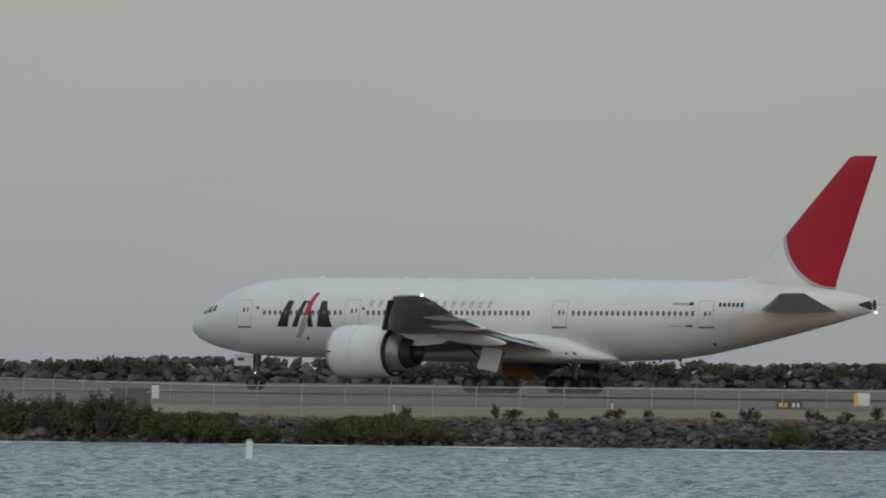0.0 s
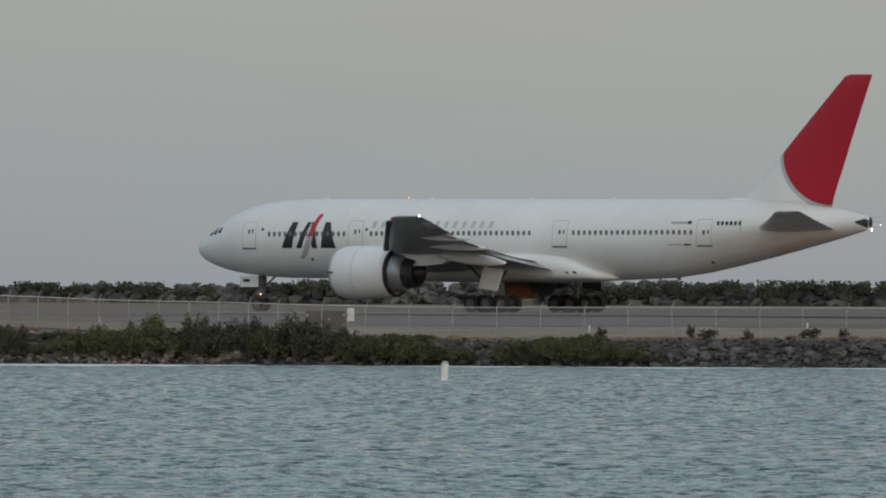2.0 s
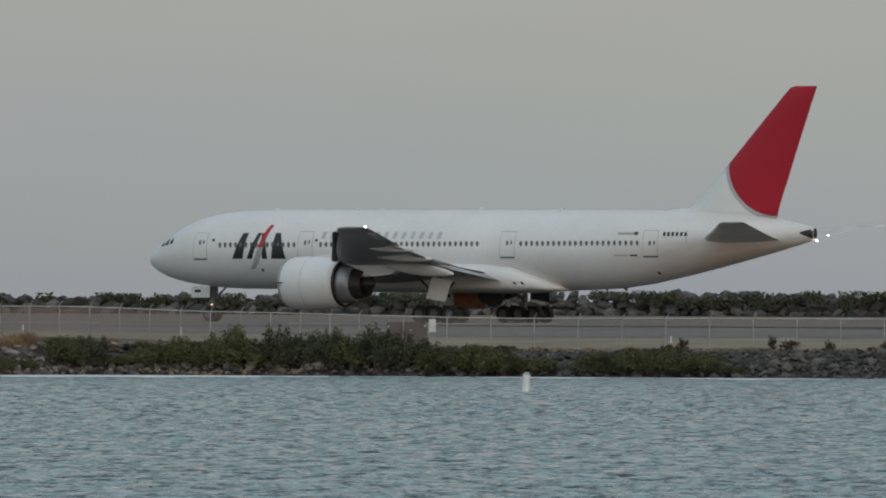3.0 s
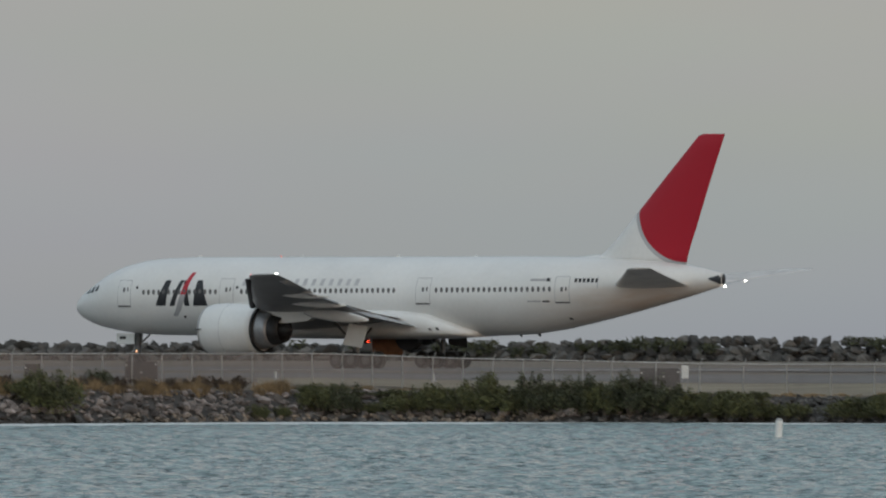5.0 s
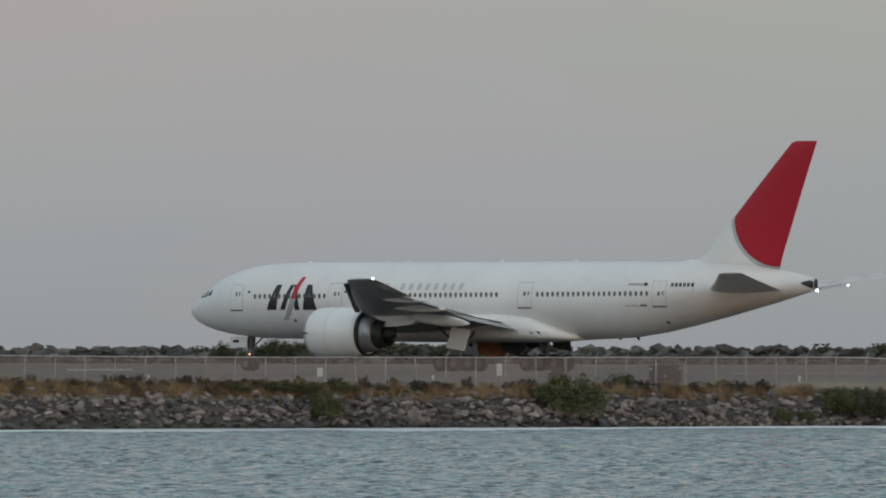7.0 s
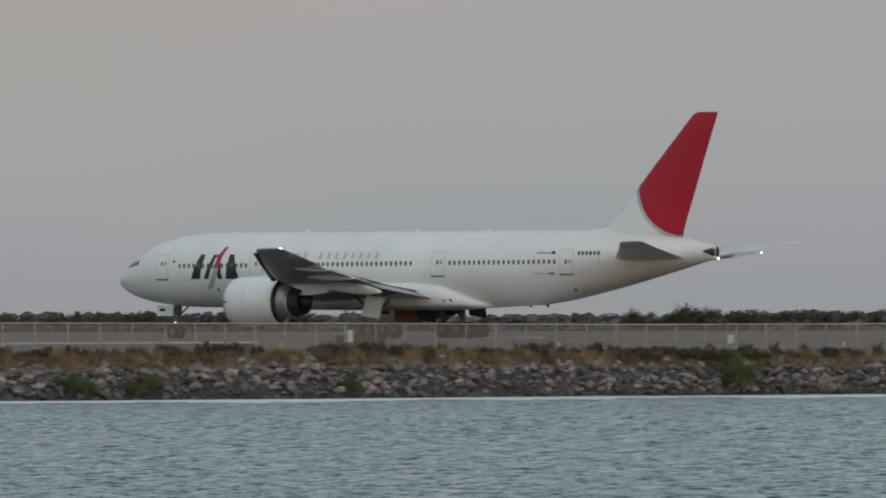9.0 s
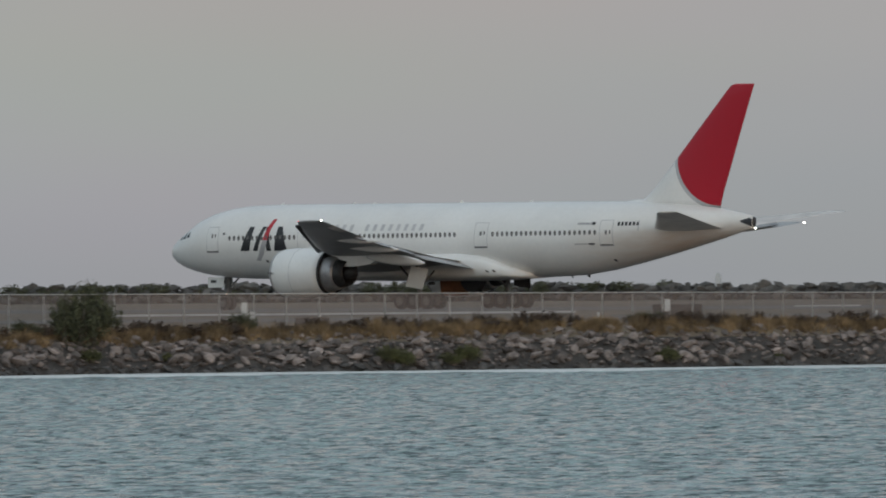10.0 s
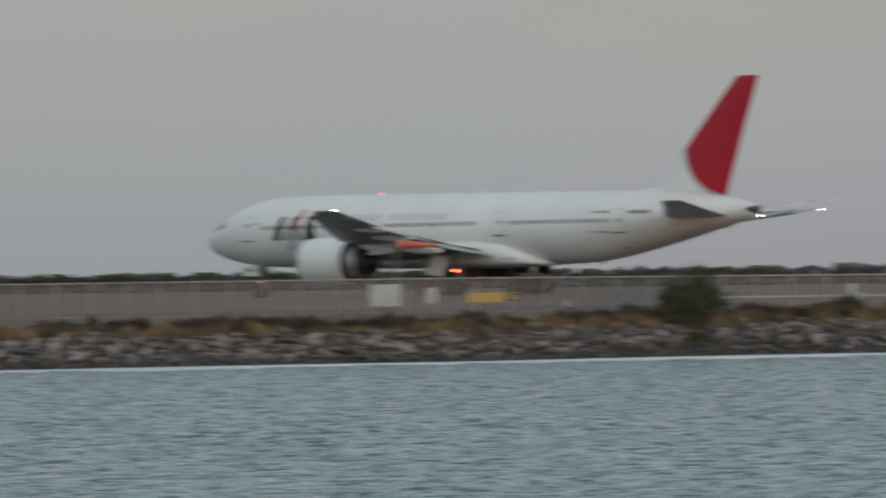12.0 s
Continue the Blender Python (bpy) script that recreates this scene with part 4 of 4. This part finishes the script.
both(pylon_bm, "engine_pylon", WHITE, "")
for side in (-1, 1):
    e = (20.6, side * 9.7, 3.0)
    part("nozzle_ring", revolve([(5.16, 1.835), (5.33, 1.80), (5.34, 1.66), (5.1, 1.68)], at=e), HOT_METAL, jet, "dark cowl trailing ring", True)
    part("core_nozzle", revolve([(5.6, 1.24), (6.4, 1.22), (7.25, 1.02), (7.27, 0.92), (6.2, 0.9)], at=e), HOT_METAL, jet, "heat-darkened core nozzle", True)
    part("plug", revolve([(6.2, 0.70), (7.2, 0.58), (7.8, 0.35), (8.05, 0.03)], at=e), HOT_METAL, jet, "heat-darkened plug", True)
    part("inlet_lip", revolve([(0.28, 1.49), (0.05, 1.61), (-0.012, 1.72), (0.10, 1.845), (0.32, 1.93), (0.32, 1.90)], at=e), SILVER, jet, "polished inlet lip", True)
    part("cowl_seam", revolve([(2.31, 2.048), (2.33, 2.048), (2.33, 2.03), (2.30, 2.03)], at=e), SILVER, jet)
    part("strake", box_bm((0.55, 0.34, 0.09), (20.98, side * 11.62, 3.02), 0.02), DARK, jet, "dark cowl latch")
# cabin windows on both sides
pane = {}
for side in (-1, 1):
    bm = bmesh.new()
    for i in range(10):
        t = i * 2 * math.pi / 10
        bm.verts.new((0.135 * math.cos(t), side * 0.0, 0.215 * math.sin(t)))
    bm.faces.new(bm.verts[:] if side < 0 else bm.verts[:][::-1])
    r = bmesh.ops.extrude_face_region(bm, geom=bm.faces[:])
    bmesh.ops.translate(bm, verts=[v for v in r["geom"] if isinstance(v, bmesh.types.BMVert)], vec=(0, -side * 0.03, 0))
    bmesh.ops.recalc_face_normals(bm, faces=bm.faces[:])
    pane[side] = mesh_of("window_pane", bm, WINDOW)
x = 8.83
while x < 48.5:
    gap = any(abs(x - c) < 1.05 for c in (17.2, 36.3)) or 21.6 < x < 22.7 or 33.6 < x < 35.2
    if not gap:
        for side in (-1, 1):
            z = 5.92 + 0.0052 * (x - 9)
            ob = new("window_pane", pane[side])
            ob.parent, ob.location = jet, skin(x, z, 0.02, side)
    x += 0.513

# doors: a raised panel within a dark seam
for side in (-1, 1):
    for x0, x1, z0, z1 in ((6.1, 7.45, 4.79, 6.84), (16.42, 17.75, 4.88, 6.94), (35.62, 36.95, 4.97, 6.98), (48.81, 50.05, 5.06, 7.08)):
        seam = part("door_seam", decal(bmesh.new(), ((x0 - 0.04, z0 - 0.05), (x1 + 0.04, z0 - 0.05), (x1 + 0.04, z1 + 0.04), (x0 - 0.04, z1 + 0.04)), 0.012, 4, 12, side), SILVER, jet, "grey door outline")
        door = part("door", decal(bmesh.new(), ((x0, z0), (x1, z0), (x1, z1), (x0, z1)), 0.02, 4, 12, side), SOOT_AND_SHADE, jet, "closed white cabin door")
        part("sill", decal(bmesh.new(), ((x0, z0), (x1, z0), (x1, z0 + 0.09), (x0, z0 + 0.09)), 0.028, 3, 1, side), DARK, door, "dark sill strip")
        mid = (x0 + x1) / 2
        part("window_pane", decal(bmesh.new(), ((mid - 0.11, 5.95), (mid + 0.11, 5.95), (mid + 0.11, 6.28), (mid - 0.11, 6.28)), 0.028, 1, 2, side), WINDOW, door)
        part("handle", decal(bmesh.new(), ((mid + 0.32, 6.0), (mid + 0.45, 6.0), (mid + 0.45, 6.3), (mid + 0.32, 6.3)), 0.028, 1, 2, side), DARK, door)
# titles and marks as plain bars
for side in (-1, 1):
    for x0, x1, x2, x3 in ((10.02, 11.02, 11.52, 10.98), (11.42, 11.92, 12.80, 12.42), (12.92, 13.42, 13.18, 12.80), (13.78, 15.20, 14.62, 14.12)):
        part("title_block", decal(bmesh.new(), ((x0, 4.86), (x1, 4.86), (x2, 6.86), (x3, 6.86)), 0.012, 3, 10, side), BLACK, jet, "plain slanted black block")
    # one bent slash, narrowing to both ends: red above, silver below
    swoosh = [(11.55, 12.02, 4.06), (11.98, 12.52, 4.55), (12.30, 12.86, 5.15), (12.55, 13.08, 5.75), (12.80, 13.28, 6.40), (13.06, 13.48, 7.00), (13.34, 13.70, 7.48)]
    for i, ((l0, r0, z0), (l1, r1, z1)) in enumerate(zip(swoosh, swoosh[1:])):
        part("title_slash", decal(bmesh.new(), ((l0, z0), (r0, z0), (r1, z1), (l1, z1)), 0.018, 2, 4, side), SILVER if i < 3 else RED, jet, "silver tail of the slash" if i < 3 else "red slash")
    x = 18.55
    for i in range(14):
        if i != 5:
            part("title_bar", decal(bmesh.new(), ((x, 6.42), (x + 0.36, 6.42), (x + 0.48, 6.96), (x + 0.12, 6.96)), 0.012, 1, 4, side), TITLE, jet, "plain grey title bar")
        x += 0.845
    for x0, x1, z0, z1, m in ((50.5, 52.7, 6.66, 6.96, BLACK), (46.45, 47.9, 6.76, 6.93, SILVER), (47.95, 48.3, 6.74, 6.98, DARK), (46.25, 47.5, 5.14, 5.23, SILVER), (47.65, 48.3, 5.12, 5.25, DARK)):
        n = 6 if x1 - x0 > 2 else 1
        for i in range(n):
            q0, q1 = x0 + (x1 - x0) * i / n, x0 + (x1 - x0) * (i + (0.62 if n > 1 else 1)) / n
            part("marking_bar", decal(bmesh.new(), ((q0, z0), (q1, z0), (q1, z1), (q0, z1)), 0.012, 2, 2, side), m, jet)
    for x0, z0 in ((49.4, 3.84), (37.0, 3.02), (37.75, 3.06), (12.6, 4.0), (8.0, 6.3), (18.0, 6.3)):
        part("vent", decal(bmesh.new(), ((x0, z0 - 0.1), (x0 + 0.24, z0 - 0.1), (x0 + 0.24, z0 + 0.1), (x0, z0 + 0.1)), 1.6 if 36 < x0 < 38 else 0.014, 1, 1, side), DARK, jet)
    # cockpit side windows and the seams of the nose
    for x0, x1, z0, z1 in ((1.75, 2.30, 5.82, 6.28), (2.36, 2.95, 5.90, 6.48), (3.02, 3.55, 6.02, 6.52)):
        part("cockpit_window", decal(bmesh.new(), ((x0, z0), (x1, z0), (x1 - 0.05, z1), (x0 + 0.28, z1 - 0.12)), 0.014, 4, 4, side), GLASS, jet, "dark cockpit window")
    part("tail_seam", decal(bmesh.new(), ((52.5, 6.2), (52.56, 6.2), (52.56, 7.1), (52.5, 7.1)), 0.012, 1, 4, side), SILVER, jet)

# aerials and small fittings on the crown and keel
for x, z, h in ((12, 8.66, 0.14), (22, 8.67, 0.10), (31.5, 8.67, 0.18), (39, 8.67, 0.12)):
    part("aerial", loft([[(x - 0.2, -0.03, z - 0.05), (x + 0.25, -0.03, z - 0.05), (x + 0.25, 0.03, z - 0.05), (x - 0.2, 0.03, z - 0.05)], [(x + 0.1, -0.01, z + h), (x + 0.3, -0.01, z + h), (x + 0.3, 0.01, z + h), (x + 0.1, 0.01, z + h)]]), WHITE, jet)
for x in (43.4, 45.2):
    part("aerial", loft([[(x - 0.2, -0.03, 2.7), (x + 0.2, -0.03, 2.7), (x + 0.2, 0.03, 2.7), (x - 0.2, 0.03, 2.7)], [(x + 0.1, -0.01, 2.46), (x + 0.2, -0.01, 2.46), (x + 0.2, 0.01, 2.46), (x + 0.1, 0.01, 2.46)]]), DARK, jet)
part("fin_fairing", loft([[(x, w * math.sin(t), 8.5 + h * math.cos(t)) for t in [k * math.pi / 6 for k in range(12)]] for x, w, h in ((48.8, 0.04, 0.10), (50.4, 0.25, 0.26), (52.5, 0.40, 0.30), (54.5, 0.2, -0.2))]), WHITE, jet, "", True)
# solid end cap: the opening's dark inside is put into its black
part("apu_exhaust", loft([[(x, w * math.sin(t), z + h * math.cos(t)) for t in [k * math.pi / 8 for k in range(16)]] for x, w, h, z in ((62.3, 0.345, 0.56, 6.85), (62.7, 0.24, 0.47, 6.86), (62.9, 0.16, 0.36, 6.88))]), BLACK, jet, "black end cap for the dark, sooty exhaust opening", True)


# black wedges on the skin paint in the exhaust mouth's dark inside
for side in (-1, 1):
    part("exhaust_mouth", decal(bmesh.new(), ((61.75, 6.86), (62.76, 6.45), (62.76, 7.26), (61.75, 6.98)), 0.012, 4, 4, side), BLACK, jet, "black wedge patch for the exhaust mouth's dark inside and sooty edge")


# landing gear
def wheel(at, r, w, parent):
    bm = bmesh.new()
    prof = [(-w / 2, r * 0.62), (-w / 2, r * 0.9), (-w * 0.36, r), (w * 0.36, r), (w / 2, r * 0.9), (w / 2, r * 0.62)]
    rings = [[(r_ * math.sin(k * 2 * math.pi / 24), y, r_ * math.cos(k * 2 * math.pi / 24)) for k in range(24)] for y, r_ in prof]
    wh = new("wheel", mesh_of("wheel", loft(rings), TYRE, False))
    wh.parent, wh.location = parent, at
    part("rim", tube_bm((0, -w / 2 - 0.01, 0), (0, w / 2 + 0.01, 0), r * 0.55, n=18), STEEL, wh, "dull metal rim")
    for k in range(5):
        t = k * 2 * math.pi / 5
        part("bolt", tube_bm((r * 0.35 * math.sin(t), -w / 2 - 0.03, r * 0.35 * math.cos(t)), (r * 0.35 * math.sin(t), w / 2 + 0.03, r * 0.35 * math.cos(t)), 0.05, n=6), DARK, wh)
    return wh


WHEELS = []
for y in (-0.38, 0.38):
    WHEELS.append((wheel((5.9, y, 0.54), 0.54, 0.38, jet), 0.54))
part("nose_leg", tube_bm((5.9, 0, 0.5), (6.05, 0, 2.9), 0.21, 0.30), STEEL, jet, "steel nose gear leg")
part("steering_collar", tube_bm((5.93, 0, 1.25), (5.98, 0, 1.75), 0.33, 0.28), STEEL, jet, "dark steering collar")
part("nose_strut", tube_bm((5.85, 0, 1.6), (7.4, 0, 2.8), 0.07), STEEL, jet)
for y in (-0.55, 0.55):
    part("nose_gear_door", box_bm((1.75, 0.05, 0.85), (5.15, y, 2.28), 0.02), WHITE, jet, "white nose gear door")
    part("marking_bar", box_bm((0.62, 0.07, 0.22), (4.9, y, 2.36)), DARK, jet)
for side in (-1, 1):
    y0 = side * 5.5
    for x in (30.35, 31.8, 33.25):
        for dy in (-0.7, 0.7):
            WHEELS.append((wheel((x, y0 + dy, 0.66), 0.66, 0.5, jet), 0.66))
        part("axle", tube_bm((x, y0 - 0.7, 0.66), (x, y0 + 0.7, 0.66), 0.09), STEEL, jet)
    part("bogie_beam", tube_bm((30.2, y0, 0.70), (33.4, y0, 0.70), 0.16), STEEL, jet)
    part("main_leg", tube_bm((31.8, y0, 0.7), (31.7, y0 + side * 0.25, 4.2), 0.20), STEEL, jet, "steel main gear leg")
    part("side_brace", tube_bm((31.8, y0, 1.7), (31.4, side * 2.9, 3.4), 0.09), STEEL, jet)
    part("drag_brace", tube_bm((31.8, y0, 1.6), (29.4, y0, 3.7), 0.09), STEEL, jet)
    bm = box_bm((1.85, 0.07, 1.75), (0, 0, 0), 0.02)
    bmesh.ops.transform(bm, matrix=Matrix.Translation((32.4, side * 6.6, 2.55)) @ Euler((side * 0.28, 0.14, 0)).to_matrix().to_4x4(), verts=bm.verts[:])
    # far door: shade on its inner face is put into a darker material
    part("gear_leg_door", bm, WHITE if side < 0 else STEEL, jet, "white main gear leg door" if side < 0 else "far leg door, darkened for its shaded inner face")
bm = box_bm((2.95, 0.07, 1.35), (0, 0, 0), 0.02)
bmesh.ops.transform(bm, matrix=Matrix.Translation((29.1, 1.9, 1.72)) @ Euler((0.12, 0, 0)).to_matrix().to_4x4(), verts=bm.verts[:])
part("gear_bay_door", bm, ORANGE, jet, "open gear bay door with orange-brown inner face")
# solid half disc: the open well's shade is put into its dark colour
part("wheel_well", loft([[(31.5 + 1.15 * math.cos(t), y, 2.5 - 1.15 * max(0, math.sin(t)) + 0.15 * max(0, -math.sin(t))) for t in [k * math.pi / 8 for k in range(16)]] for y in (1.2, 1.9)]), DARK, jet, "solid dark half disc for the shaded wheel well")

# lamps on the aircraft glow by their own material
LAMP_W, LAMP_Y, LAMP_R, LAMP_G = glow("white_lamp", (1, 0.97, 0.85), 22), glow("warm_lamp", (1, 0.45, 0.22), 4), glow("red_lamp", (1, 0.05, 0.03), 1.3), glow("green_lamp", (0.05, 1, 0.3), 3)


def bead(at, r, material, name, label):
    bm = bmesh.new()
    bmesh.ops.create_icosphere(bm, subdivisions=2, radius=r, matrix=Matrix.Translation(at))
    part(name, bm, material, jet, label, True)


for side, m in ((-1, LAMP_R), (1, LAMP_G)):
    bead((40.3, side * 30.25, 7.16 if side < 0 else 6.85), 0.035, m, "navigation_lamp", "glowing wing-tip lamp")
    bead((42.88, side * 30.4, 7.24 if side < 0 else 6.88), 0.055, LAMP_W, "tip_lamp", "bright white wing-tip lamp")
bead((62.95, 0, 6.34), 0.06, LAMP_W, "tail_lamp", "bright white tail lamp")
bead((6.12, -0.36, 1.32), 0.055, LAMP_Y, "taxi_lamp", "warm nose gear lamp")


def beacon(at, up, strength, shell, r):
    """A turning lamp: a bright disc deep in a hood, which shows only when the hood's mouth faces the eye."""
    part("beacon_base", tube_bm(at, Vector(at) - Vector((0, 0, 0.12 * up)), 0.13, 0.17, 14), WHITE, jet)
    hood = new("beacon", mesh_of("beacon", revolve([(1.4 * r, 0.0005), (1.4 * r, r - 0.01), (1.4 * r, r), (-4.2 * r, r), (-4.2 * r, r - 0.012), (1.3 * r, r - 0.012)], 16), shell))
    hood.parent = jet
    hood.location = Vector(at) + Vector((0, 0, (r + 0.01) * up))
    tagged(hood, "small turning beacon hood")
    part("lens", tube_bm((0.5 * r, 0, 0), (0.7 * r, 0, 0), r - 0.014, n=14), glow("red_beacon", (1, 0.06, 0.025), strength), hood, "bright red beacon lens")
    return hood


BEACONS = [beacon((20.0, 0, 8.66), 1, 16, WHITE, 0.06), beacon((28.4, 0, 2.22), -1, 48, DARK, 0.13)]


# ---- what moves ----
V0, ACC = 6.639, 2.3628  # speed at the start and steady take-off acceleration


def motions():
    rows = []
    for i in range(25):
        t = i * 0.5
        s = V0 * t + ACC * t * t / 2
        p = NOSE0 + RUN * s
        rows.append((t, pose(p.x, p.y, 0.02, 0, 0, -PSI)))
    walk(jet, rows)
    for wh, r in WHEELS:
        home = wh.location.copy()
        turn, spin = [], 0.0
        for i in range(361):
            t = i / FPS
            turn.append((t, Matrix.Translation(home) @ Matrix.Rotation(spin, 4, "Y")))
            spin -= min((V0 + ACC * t) / FPS / r, radians(84))
        walk(wh, turn)
    # the beacons turn once in 1.42 s and face the lagoon at the end
    for hood in BEACONS:
        walk(hood, [(min(t, 12.0), Matrix.Translation(hood.location) @ Matrix.Rotation(radians(133.4 + 360 * (min(t, 12.0) - 12.03) / 1.42), 4, "Z")) for t in [0.2 * i for i in range(61)]])
    walk(water, [(0.0, pose(0, 0, WATER_Z)), (12.0, pose(-7, -5, WATER_Z))])


motions()
